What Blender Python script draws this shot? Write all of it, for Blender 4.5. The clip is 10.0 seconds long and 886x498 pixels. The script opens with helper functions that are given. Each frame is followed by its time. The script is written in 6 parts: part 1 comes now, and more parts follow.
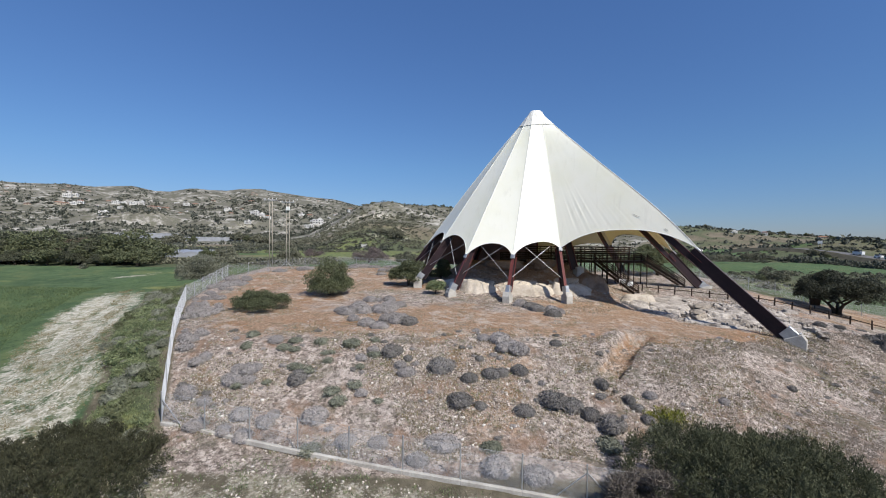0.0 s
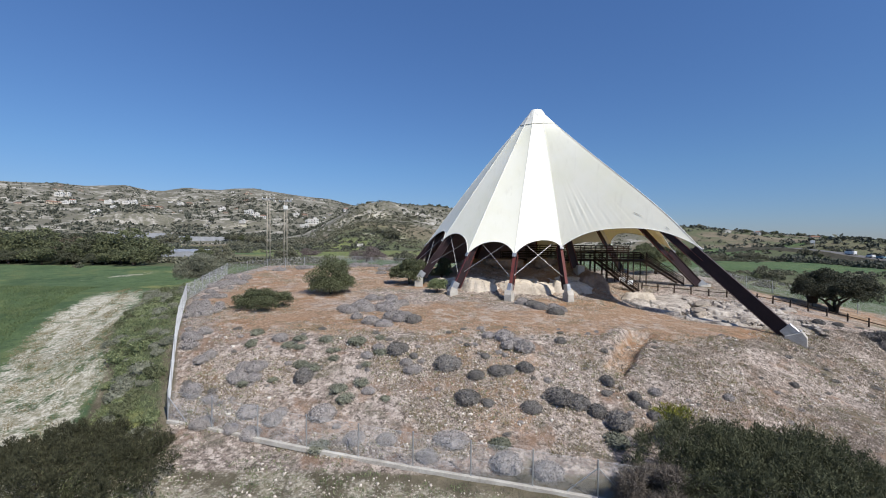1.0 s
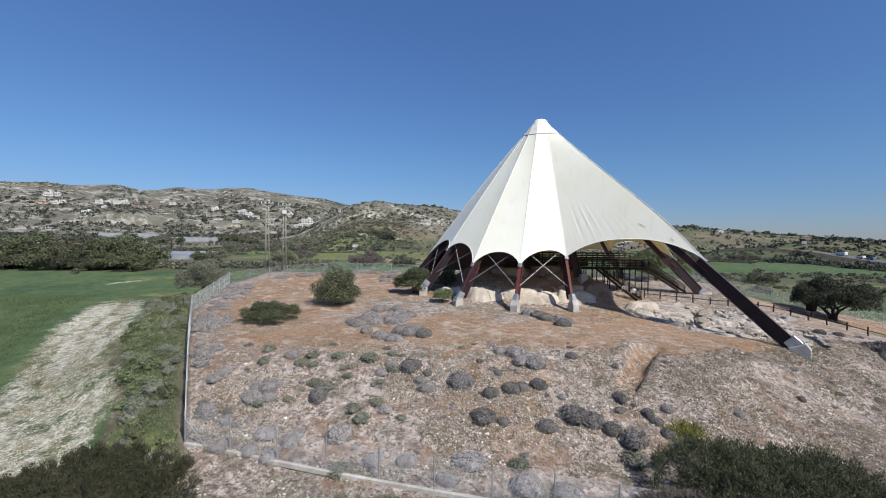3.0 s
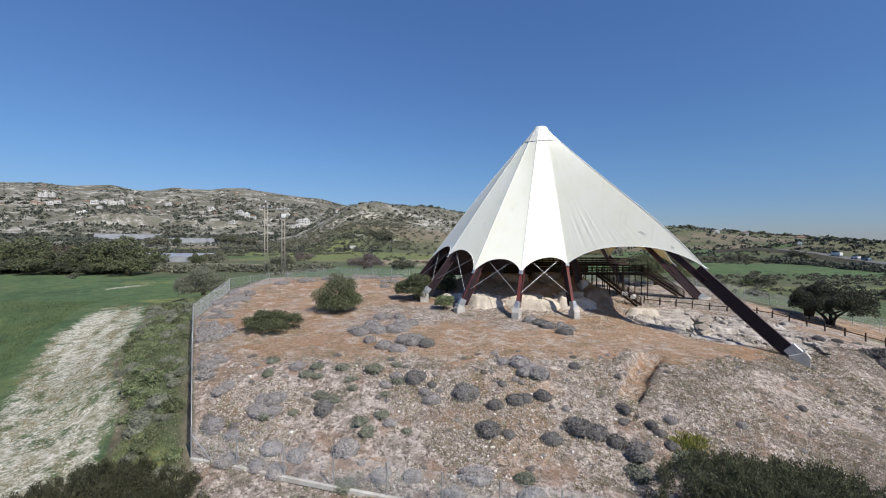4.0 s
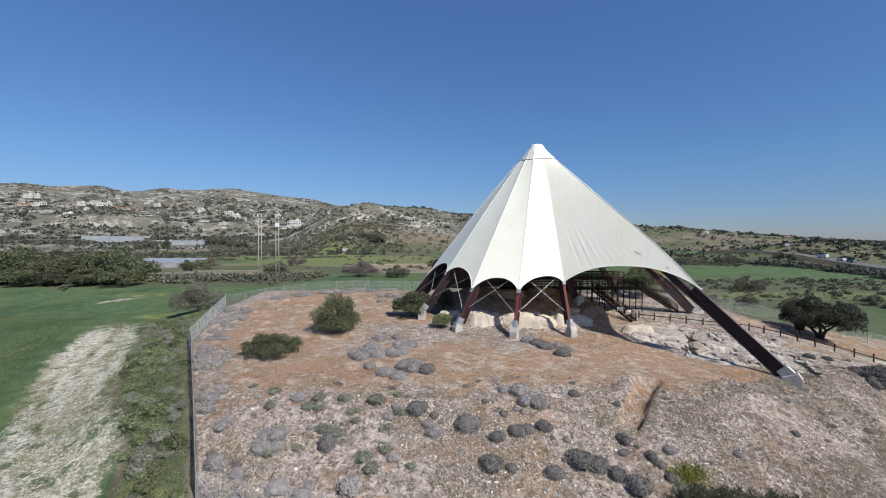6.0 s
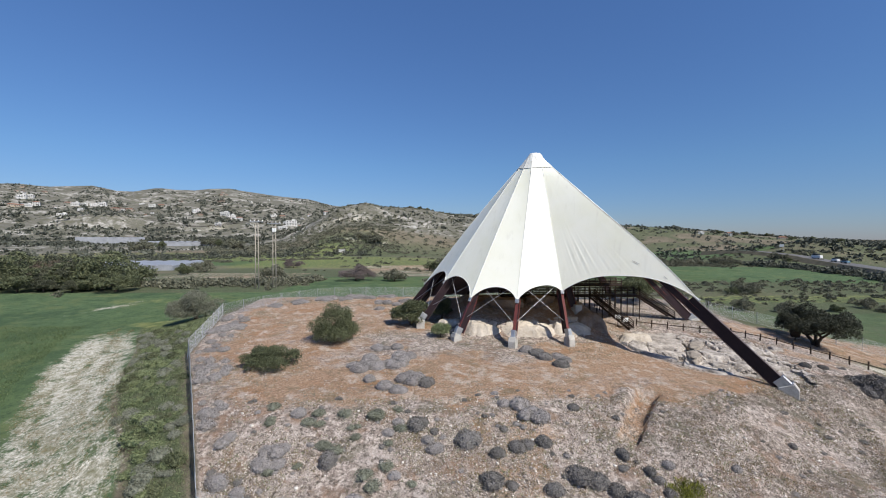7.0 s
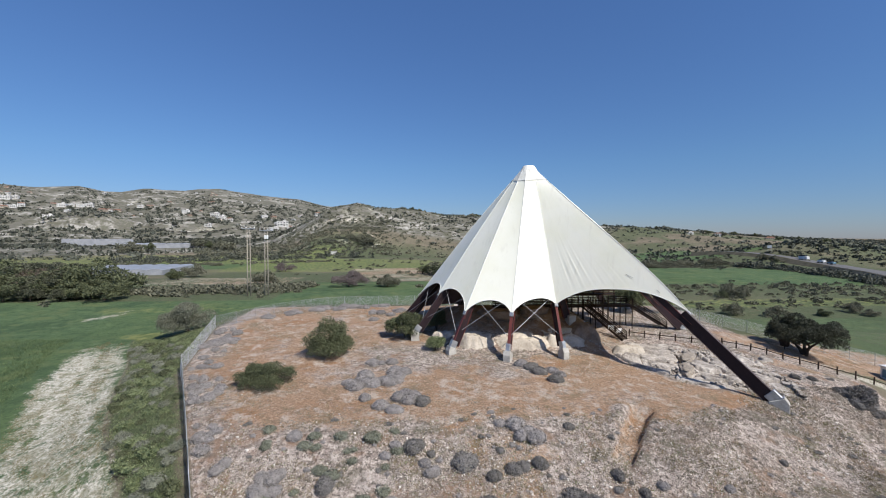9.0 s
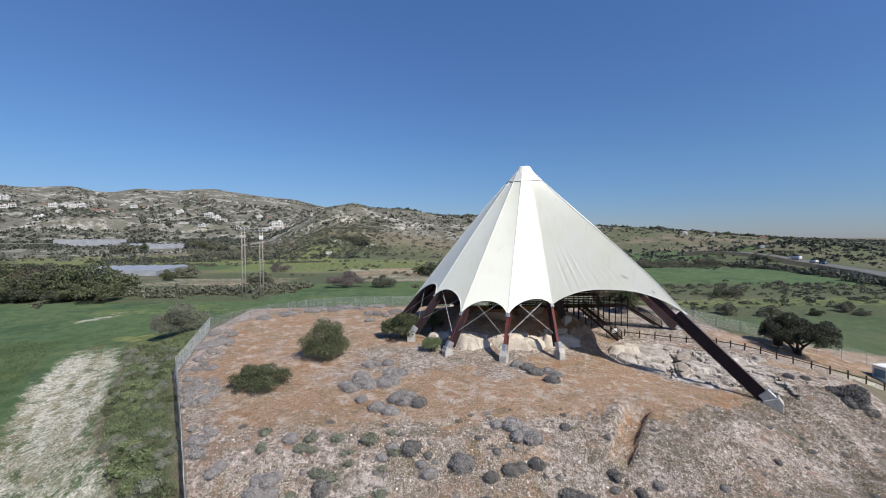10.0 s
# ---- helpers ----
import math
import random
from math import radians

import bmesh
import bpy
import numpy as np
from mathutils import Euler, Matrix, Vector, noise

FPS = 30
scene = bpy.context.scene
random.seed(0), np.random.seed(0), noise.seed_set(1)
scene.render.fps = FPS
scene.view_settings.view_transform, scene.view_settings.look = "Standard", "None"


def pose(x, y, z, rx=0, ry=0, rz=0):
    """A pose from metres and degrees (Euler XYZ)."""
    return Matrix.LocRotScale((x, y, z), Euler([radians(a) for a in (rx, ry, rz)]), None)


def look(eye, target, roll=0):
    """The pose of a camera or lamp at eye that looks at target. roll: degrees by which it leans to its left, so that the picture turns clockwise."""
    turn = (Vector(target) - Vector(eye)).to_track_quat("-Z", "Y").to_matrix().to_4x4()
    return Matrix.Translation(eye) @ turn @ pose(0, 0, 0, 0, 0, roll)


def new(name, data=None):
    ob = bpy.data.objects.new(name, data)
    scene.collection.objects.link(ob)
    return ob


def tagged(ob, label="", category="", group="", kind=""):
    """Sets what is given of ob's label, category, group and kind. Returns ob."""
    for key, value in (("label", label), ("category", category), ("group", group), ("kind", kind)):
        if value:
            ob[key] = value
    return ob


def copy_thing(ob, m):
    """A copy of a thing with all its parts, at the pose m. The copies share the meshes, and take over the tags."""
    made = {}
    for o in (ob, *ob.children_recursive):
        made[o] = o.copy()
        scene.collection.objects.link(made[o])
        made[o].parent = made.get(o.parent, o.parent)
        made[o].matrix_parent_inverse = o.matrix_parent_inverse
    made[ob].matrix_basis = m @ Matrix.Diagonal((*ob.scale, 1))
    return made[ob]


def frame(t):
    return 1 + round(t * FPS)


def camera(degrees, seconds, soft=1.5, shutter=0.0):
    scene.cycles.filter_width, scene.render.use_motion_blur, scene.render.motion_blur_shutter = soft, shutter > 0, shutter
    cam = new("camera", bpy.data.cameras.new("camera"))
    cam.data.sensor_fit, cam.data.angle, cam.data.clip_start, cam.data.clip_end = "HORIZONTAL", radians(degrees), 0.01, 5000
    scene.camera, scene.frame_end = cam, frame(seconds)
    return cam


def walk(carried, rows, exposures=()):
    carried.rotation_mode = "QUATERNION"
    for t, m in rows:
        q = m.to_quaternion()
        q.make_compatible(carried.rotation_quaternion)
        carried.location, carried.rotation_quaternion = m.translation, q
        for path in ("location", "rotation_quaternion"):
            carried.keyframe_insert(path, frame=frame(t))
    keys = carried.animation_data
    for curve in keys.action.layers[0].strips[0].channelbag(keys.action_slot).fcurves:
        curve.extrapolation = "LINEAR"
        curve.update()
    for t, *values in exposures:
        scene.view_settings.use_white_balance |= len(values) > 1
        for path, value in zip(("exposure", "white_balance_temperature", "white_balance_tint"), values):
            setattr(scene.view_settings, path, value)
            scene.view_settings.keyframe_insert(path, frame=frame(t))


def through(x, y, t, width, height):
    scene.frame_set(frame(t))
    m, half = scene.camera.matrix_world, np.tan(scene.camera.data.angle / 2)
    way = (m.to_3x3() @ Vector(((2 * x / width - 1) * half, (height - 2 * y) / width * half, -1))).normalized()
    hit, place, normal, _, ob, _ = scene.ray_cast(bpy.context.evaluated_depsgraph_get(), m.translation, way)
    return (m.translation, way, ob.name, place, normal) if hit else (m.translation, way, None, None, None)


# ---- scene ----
cam = camera(91.7, 10.0, soft=1.0)
METRES, EYE, TILT, LEAN, TURN = 10.0, 6.5, -1.2, -0.6, 0.0
ROWS = [
    (0.0, 0.0, 0.0, 0.0, 0.0, 0.0, 0.0),
    (0.5, -0.0347, -0.0002, -0.008, -0.14, -0.02, 0.01),
    (1.0, -0.0815, -0.001, -0.0174, -0.64, -0.03, 0.0),
    (1.5, -0.1181, -0.0068, -0.0058, -0.77, -0.05, 0.0),
    (2.0, -0.1519, -0.0008, 0.052, -0.87, -0.1, 0.06),
    (2.5, -0.1919, -0.0065, 0.0881, -1.17, -0.12, 0.06),
    (4.0, -0.2849, -0.0223, 0.2184, -1.84, -0.16, 0.18),
    (4.5, -0.3053, -0.0289, 0.2764, -2.11, -0.18, 0.22),
    (5.0, -0.3251, -0.033, 0.3418, -2.42, -0.22, 0.28),
    (5.5, -0.3429, -0.0406, 0.4065, -2.66, -0.23, 0.33),
    (7.0, -0.3868, -0.0443, 0.6008, -3.39, -0.3, 0.48),
    (7.5, -0.3938, -0.0419, 0.6585, -3.6, -0.33, 0.53),
    (8.0, -0.4007, -0.0415, 0.708, -3.96, -0.36, 0.58),
    (8.5, -0.4118, -0.0423, 0.7509, -4.24, -0.35, 0.6),
    (9.0, -0.4166, -0.0426, 0.7801, -4.44, -0.36, 0.65),
    (9.5, -0.4216, -0.0417, 0.7902, -4.71, -0.36, 0.68),
    (10.0, -0.4241, -0.0387, 0.7898, -5.04, -0.36, 0.72),
]
walk(cam, [(t, pose(0, 0, EYE, TILT, LEAN, TURN) @ pose(METRES * x, METRES * y, METRES * z, 90 + pitch, roll, yaw)) for t, x, y, z, yaw, pitch, roll in ROWS])

# ---- sky and sun ----
SUN_EL, SUN_AZ = 47.0, 141.0
world = bpy.data.worlds.new("sky")
scene.world = world
world.use_nodes = True
sky = world.node_tree.nodes.new("ShaderNodeTexSky")
sky.sky_type, sky.sun_disc = "NISHITA", False
sky.sun_elevation, sky.sun_rotation = radians(SUN_EL), radians(SUN_AZ)
sky.altitude, sky.air_density, sky.dust_density, sky.ozone_density = 50, 1.0, 0.15, 4.0
tint = world.node_tree.nodes.new("ShaderNodeMix")
tint.data_type, tint.blend_type = "RGBA", "MULTIPLY"
tint.inputs[0].default_value = 1.0
# the sky pales less towards the horizon than the model's
where, height, fade = (world.node_tree.nodes.new("ShaderNode" + k) for k in ("TexCoord", "SeparateXYZ", "ValToRGB"))
world.node_tree.links.new(where.outputs["Generated"], height.inputs[0])
world.node_tree.links.new(height.outputs["Z"], fade.inputs[0])
fade.color_ramp.elements.new(0.16)
for e, (place, colour) in zip(fade.color_ramp.elements, ((0.0, (0.42, 0.485, 0.71, 1)), (0.16, (0.49, 0.645, 0.83, 1)), (0.6, (0.66, 0.86, 1.15, 1)))):
    e.position, e.color = place, colour
world.node_tree.links.new(fade.outputs[0], tint.inputs[7])
world.node_tree.links.new(sky.outputs[0], tint.inputs[6])
world.node_tree.links.new(tint.outputs[2], world.node_tree.nodes["Background"].inputs[0])
world.node_tree.nodes["Background"].inputs[1].default_value = 0.095
sun = new("sun", bpy.data.lights.new("sun", "SUN"))
sun.data.energy, sun.data.angle, sun.data.color = 4.7, radians(0.5), (1.0, 0.95, 0.87)
SUN_TO = Vector((math.sin(radians(SUN_AZ)) * math.cos(radians(SUN_EL)), math.cos(radians(SUN_AZ)) * math.cos(radians(SUN_EL)), math.sin(radians(SUN_EL))))
sun.matrix_world = look(SUN_TO * 80, (0, 0, 0))
scene.view_settings.exposure = 0.3

# ---- materials ----


class Nodes:
    """A small helper to write node materials in few lines."""

    def __init__(self, name):
        self.mat = bpy.data.materials.new(name)
        self.mat.use_nodes = True
        self.tree = self.mat.node_tree
        self.bsdf = self.tree.nodes["Principled BSDF"]
        self.pos = None

    def add(self, kind, **values):
        node = self.tree.nodes.new("ShaderNode" + kind)
        for key, value in values.items():
            node.inputs[key.replace("_", " ")].default_value = value
        return node

    def link(self, a, b):
        self.tree.links.new(a, b)

    def coords(self):
        if self.pos is None:
            self.pos = self.add("NewGeometry").outputs["Position"]
        return self.pos

    def local(self):
        return self.add("TexCoord").outputs["Object"]

    def noise(self, scale, detail=4.0, rough=0.6, at=None):
        n = self.add("TexNoise", Scale=scale, Detail=detail, Roughness=rough)
        self.link(at or self.coords(), n.inputs["Vector"])
        return n.outputs["Fac"]

    def spots(self, scale, at=None, feature="F1"):
        n = self.add("TexVoronoi", Scale=scale)
        n.feature = feature
        self.link(at or self.coords(), n.inputs["Vector"])
        return n

    def ramp(self, fac, stops):
        n = self.add("ValToRGB")
        while len(n.color_ramp.elements) < len(stops):
            n.color_ramp.elements.new(0.5)
        for e, (place, colour) in zip(n.color_ramp.elements, stops):
            e.position = place
            e.color = (*colour, 1) if isinstance(colour, tuple) else (colour, colour, colour, 1)
        self.link(fac, n.inputs[0])
        return n.outputs[0]

    def mix(self, fac, a, b, mode="MIX"):
        n = self.tree.nodes.new("ShaderNodeMix")
        n.data_type, n.blend_type = "RGBA", mode
        for value, slot in ((fac, 0), (a, 6), (b, 7)):
            if isinstance(value, (int, float)):
                n.inputs[slot].default_value = value
            elif isinstance(value, tuple):
                n.inputs[slot].default_value = (*value, 1)
            else:
                self.link(value, n.inputs[slot])
        return n.outputs[2]

    def math(self, kind, a, b=0.0):
        n = self.tree.nodes.new("ShaderNodeMath")
        n.operation = kind
        for k, value in enumerate((a, b)):
            if isinstance(value, (int, float)):
                n.inputs[k].default_value = value
            else:
                self.link(value, n.inputs[k])
        return n.outputs[0]

    def bump(self, height, strength=0.4, distance=0.05):
        n = self.add("Bump", Strength=strength, Distance=distance)
        self.link(height, n.inputs["Height"])
        self.link(n.outputs[0], self.bsdf.inputs["Normal"])

    def done(self, colour=None, rough=0.9, metal=0.0, gloss=0.2):
        if colour is not None:
            if isinstance(colour, tuple):
                self.bsdf.inputs["Base Color"].default_value = (*colour, 1)
            else:
                self.link(colour, self.bsdf.inputs["Base Color"])
        self.bsdf.inputs["Roughness"].default_value = rough
        self.bsdf.inputs["Metallic"].default_value = metal
        self.bsdf.inputs["Specular IOR Level"].default_value = gloss
        return self.mat


def plain(name, low, high, scale=3.0, rough=0.85, metal=0.0, bump=0.3, distance=0.02, gloss=0.25, fine=None, local=False):
    """A surface that varies between two colours at two scales."""
    n = Nodes(name)
    at = n.local() if local else None
    big, small = n.noise(scale, 4, 0.6, at), n.noise(fine or scale * 11, 5, 0.65, at)
    fac = n.math("ADD", n.math("MULTIPLY", big, 0.6), n.math("MULTIPLY", small, 0.4))
    if bump:
        n.bump(small, bump, distance)
    return n.done(n.ramp(fac, ((0.36, low), (0.64, high))), rough, metal, gloss)


def foliage(name, dark, light, through=0.25, rough=0.6, vary=0.5):
    """Leaves: each leaf its own tone, some light coming through."""
    n = Nodes(name)
    info = n.add("NewGeometry")
    leaf = info.outputs["Random Per Island"]
    patch = n.noise(0.9, 3, 0.6)
    thing = n.add("ObjectInfo").outputs["Random"]
    fac = n.math("ADD", n.math("ADD", n.math("MULTIPLY", leaf, vary), 0.25 - vary * 0.5), n.math("ADD", n.math("MULTIPLY", patch, 0.45), n.math("MULTIPLY", thing, 0.2)))
    colour = n.ramp(fac, ((0.25, dark), (0.85, light)))
    mat = n.done(colour, rough, 0, 0.2)
    if through:
        t = n.add("BsdfTranslucent")
        n.link(colour, t.inputs[0])
        m = n.add("MixShader", Fac=through)
        n.link(n.bsdf.outputs[0], m.inputs[1])
        n.link(t.outputs[0], m.inputs[2])
        n.link(m.outputs[0], n.tree.nodes["Material Output"].inputs[0])
    return mat


def ground_material():
    n = Nodes("ground")
    soil, veg = n.add("Attribute"), n.add("Attribute")
    soil.attribute_name, veg.attribute_name = "soil", "veg"
    s, v = n.add("SeparateColor"), n.add("SeparateColor")
    n.link(soil.outputs["Color"], s.inputs[0])
    n.link(veg.outputs["Color"], v.inputs[0])
    n1, n2, n3, n4 = n.noise(0.05, 5), n.noise(0.6, 6), n.noise(5.0, 6, 0.7), n.noise(0.013, 5)
    wobble = n.math("MULTIPLY", n.math("SUBTRACT", n2, 0.5), 0.9)
    fine = n.math("MULTIPLY", n.math("SUBTRACT", n3, 0.5), 0.7)

    def mask(channel, spread=1.0):
        raw = n.math("ADD", channel, n.math("MULTIPLY", n.math("ADD", wobble, fine), spread))
        return n.ramp(raw, ((0.36, 0.0), (0.62, 1.0)))

    # dry scrub land, the default
    base = n.mix(n.ramp(n2, ((0.38, 0.0), (0.62, 1.0))), (0.10, 0.09, 0.062), (0.185, 0.16, 0.115))
    base = n.mix(n.ramp(n1, ((0.45, 0.0), (0.62, 0.7))), base, (0.215, 0.18, 0.132))
    # far hills: chalk and scrub
    chalk = n.mix(n.ramp(n.noise(0.022, 7, 0.7), ((0.49, 0.0), (0.6, 1.0))), (0.15, 0.143, 0.12), (0.42, 0.40, 0.36))
    chalk = n.mix(n.ramp(n.noise(0.11, 5, 0.7), ((0.42, 0.0), (0.58, 0.85))), chalk, (0.115, 0.112, 0.078))
    base = n.mix(mask(soil.outputs["Alpha"], 0.5), base, chalk)
    # weeds and grass
    weeds = n.mix(n.ramp(n3, ((0.35, 0.0), (0.65, 1.0))), (0.052, 0.068, 0.038), (0.118, 0.136, 0.074))
    weeds = n.mix(n.ramp(n2, ((0.52, 0.0), (0.66, 0.6))), weeds, (0.15, 0.13, 0.085))
    base = n.mix(mask(v.outputs["Green"], 1.2), base, weeds)
    # young crop
    crop = n.mix(n.ramp(n2, ((0.3, 0.0), (0.7, 1.0))), (0.060, 0.100, 0.050), (0.115, 0.166, 0.078))
    crop = n.mix(n.ramp(n4, ((0.44, 0.0), (0.60, 0.65))), crop, (0.09, 0.13, 0.052))
    crop = n.mix(n.ramp(n.noise(2.2, 4, 0.7), ((0.51, 0.0), (0.63, 0.5))), crop, (0.032, 0.052, 0.03))
    crop = n.mix(n.ramp(n.noise(0.09, 5, 0.65), ((0.48, 0.0), (0.64, 0.5))), crop, (0.035, 0.064, 0.034))
    crop = n.mix(n.ramp(n.noise(0.16, 6, 0.7), ((0.52, 0.0), (0.66, 0.7))), crop, (0.145, 0.165, 0.072))
    base = n.mix(mask(v.outputs["Red"], 0.35), base, crop)
    # flowering fields
    bloom = n.mix(n.ramp(n2, ((0.4, 0.0), (0.6, 1.0))), (0.095, 0.128, 0.05), (0.20, 0.215, 0.085))
    base = n.mix(mask(v.outputs["Blue"], 0.8), base, bloom)
    # trodden pale track
    straw = n.mix(n.ramp(n3, ((0.35, 0.0), (0.62, 1.0))), (0.38, 0.35, 0.28), (0.70, 0.66, 0.57))
    straw = n.mix(n.ramp(n.noise(2.0, 6, 0.75), ((0.49, 0.0), (0.58, 0.7))), straw, (0.20, 0.185, 0.12))
    straw = n.mix(n.ramp(n2, ((0.5, 0.0), (0.68, 0.75))), straw, (0.15, 0.155, 0.075))
    base = n.mix(mask(s.outputs["Blue"], 1.3), base, straw)
    # stony slope
    pebbles = n.spots(8.5)
    stone = n.mix(n.ramp(n3, ((0.32, 0.0), (0.68, 1.0))), (0.155, 0.122, 0.102), (0.40, 0.335, 0.29))
    stone = n.mix(n.ramp(n.noise(1.9, 8, 0.8), ((0.49, 0.0), (0.545, 0.95))), stone, (0.55, 0.475, 0.415))
    stone = n.mix(n.ramp(n.noise(0.28, 6, 0.7), ((0.49, 0.0), (0.61, 0.6))), stone, (0.47, 0.41, 0.365))
    stone = n.mix(n.ramp(n.noise(3.0, 8, 0.8), ((0.52, 0.0), (0.565, 0.9))), stone, (0.085, 0.07, 0.058))
    stone = n.mix(n.ramp(n.noise(0.45, 5, 0.65), ((0.52, 0.0), (0.64, 0.8))), stone, (0.235, 0.15, 0.10))
    stone = n.mix(n.ramp(n.noise(0.38, 7, 0.72), ((0.54, 0.0), (0.63, 0.7))), stone, (0.11, 0.104, 0.07))
    stone = n.mix(n.ramp(n.noise(1.1, 6, 0.75), ((0.52, 0.0), (0.64, 0.65))), stone, (0.135, 0.115, 0.095))
    stone = n.mix(n.ramp(pebbles.outputs["Distance"], ((0.09, 0.75), (0.15, 0.0))), stone, (0.60, 0.545, 0.50))
    base = n.mix(mask(s.outputs["Green"], 0.6), base, stone)
    # red earth
    earth = n.mix(n.ramp(n3, ((0.36, 0.0), (0.66, 1.0))), (0.225, 0.143, 0.092), (0.46, 0.318, 0.216))
    earth = n.mix(n.ramp(n.noise(0.22, 5, 0.6), ((0.52, 0.0), (0.66, 0.8))), earth, (0.30, 0.165, 0.088))
    earth = n.mix(n.ramp(n.noise(0.5, 8, 0.78), ((0.51, 0.0), (0.60, 0.8))), earth, (0.50, 0.43, 0.365))
    earth = n.mix(n.ramp(n.noise(0.3, 7, 0.75), ((0.56, 0.0), (0.64, 0.55))), earth, (0.13, 0.12, 0.075))
    earth = n.mix(n.ramp(n.noise(1.1, 6, 0.7), ((0.55, 0.0), (0.65, 0.5))), earth, (0.125, 0.095, 0.063))
    earth = n.mix(n.ramp(n.noise(7.0, 4, 0.7), ((0.53, 0.0), (0.60, 0.5))), earth, (0.10, 0.07, 0.05))
    earth = n.mix(n.ramp(pebbles.outputs["Distance"], ((0.10, 0.8), (0.17, 0.0))), earth, (0.58, 0.52, 0.45))
    base = n.mix(mask(s.outputs["Red"], 1.1), base, earth)
    height = n.math("ADD", n3, n.math("MULTIPLY", n.math("SUBTRACT", 0.4, n.math("MINIMUM", pebbles.outputs["Distance"], 0.4)), 0.5))
    n.bump(n.math("ADD", height, n.math("MULTIPLY", n.noise(1.6, 7, 0.75), 1.8)), 0.85, 0.16)
    return n.done(base, 0.95, 0, 0.1)


def membrane_material():
    n = Nodes("membrane")
    cloud = n.noise(0.22, 5, 0.6)
    streak = n.add("Mapping")
    streak.inputs["Scale"].default_value = (1.4, 1.4, 0.12)
    n.link(n.coords(), streak.inputs["Vector"])
    runs = n.noise(1.0, 5, 0.6, streak.outputs[0])
    colour = n.mix(n.ramp(cloud, ((0.45, 0.0), (0.7, 0.6))), (0.88, 0.88, 0.77), (0.81, 0.81, 0.64))
    colour = n.mix(n.ramp(runs, ((0.56, 0.0), (0.72, 0.35))), colour, (0.68, 0.67, 0.57))
    n.bump(runs, 0.12, 0.05)
    mat = n.done(colour, 0.55, 0, 0.3)
    t = n.add("BsdfTranslucent")
    t.inputs[0].default_value = (0.75, 0.5, 0.08, 1)
    m = n.add("MixShader", Fac=0.10)
    n.link(n.bsdf.outputs[0], m.inputs[1])
    n.link(t.outputs[0], m.inputs[2])
    n.link(m.outputs[0], n.tree.nodes["Material Output"].inputs[0])
    return mat


GROUND = ground_material()
MEMBRANE = membrane_material()
CAP = plain("cap cloth", (0.66, 0.65, 0.58), (0.80, 0.79, 0.73), 0.8, 0.6)
SEAM = plain("seam", (0.68, 0.68, 0.62), (0.80, 0.80, 0.74), 1.0, 0.6)
OXIDE = plain("red oxide steel", (0.09, 0.026, 0.024), (0.17, 0.046, 0.036), 0.7, 0.5, 0.0, 0.1, gloss=0.4)
SHADEDWEB = plain("shade-darkened steel", (0.014, 0.008, 0.010), (0.032, 0.017, 0.020), 0.7, 0.55, 0.0, 0.1, gloss=0.3)
GALV = plain("galvanised steel", (0.33, 0.34, 0.35), (0.52, 0.53, 0.54), 1.5, 0.45, 0.7, 0.1)
CONCRETE = plain("concrete", (0.28, 0.26, 0.23), (0.50, 0.48, 0.44), 0.9, 0.9, 0.0, 0.3)
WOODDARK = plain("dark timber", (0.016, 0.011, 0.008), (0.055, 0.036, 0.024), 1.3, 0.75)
ROCK = plain("pale rock", (0.36, 0.31, 0.25), (0.58, 0.52, 0.44), 0.55, 0.95, 0.0, 0.9, 0.12, 0.1, 4.0)
DIGROCK = plain("dig rock", (0.15, 0.13, 0.112), (0.55, 0.50, 0.445), 0.8, 0.95, 0.0, 1.0, 0.12, 0.1, 5.0)
ROCKGREY = plain("grey rock", (0.19, 0.165, 0.14), (0.40, 0.35, 0.29), 0.7, 0.95, 0.0, 0.9, 0.1, 0.1, 4.5)
STONE = foliage("white stone", (0.15, 0.12, 0.10), (0.64, 0.575, 0.51), 0.0, 0.95)
WHITESTONE = plain("chalk white stone", (0.52, 0.48, 0.43), (0.74, 0.70, 0.65), 2.0, 0.95)
BARK = plain("bark", (0.035, 0.026, 0.02), (0.11, 0.085, 0.065), 2.0, 0.95, 0.0, 0.9, 0.05)
POLEWOOD = plain("weathered pole", (0.26, 0.23, 0.19), (0.42, 0.38, 0.32), 1.2, 0.85)
SCUFF = plain("scuffed cloth", (0.40, 0.39, 0.33), (0.66, 0.65, 0.57), 2.0, 0.7)
RODSTEEL = plain("rod steel", (0.30, 0.30, 0.31), (0.45, 0.45, 0.46), 1.5, 0.5, 0.5, 0.0)
TWIGS = foliage("bare brown twigs", (0.06, 0.05, 0.042), (0.19, 0.165, 0.14), 0.1, 0.8)
WIRE = plain("fence wire", (0.38, 0.39, 0.40), (0.54, 0.55, 0.56), 2.0, 0.5, 0.1, 0.0)
LEAFGREEN = foliage("dark green leaves", (0.05, 0.06, 0.032), (0.17, 0.185, 0.10))
LEAFGREY = foliage("grey thyme twigs", (0.20, 0.185, 0.177), (0.40, 0.372, 0.358), 0.12, 0.9, 0.22)
LEAFDARK = foliage("dark thyme twigs", (0.105, 0.098, 0.092), (0.25, 0.236, 0.222), 0.12, 0.9, 0.25)
LEAFOLIVE = foliage("olive leaves", (0.11, 0.118, 0.082), (0.31, 0.312, 0.235), 0.25)
LEAFNEEDLE = foliage("needle leaves", (0.018, 0.023, 0.013), (0.112, 0.12, 0.07), 0.25, 0.85)
LEAFCAROB = foliage("carob leaves", (0.028, 0.032, 0.022), (0.11, 0.114, 0.078), 0.25)
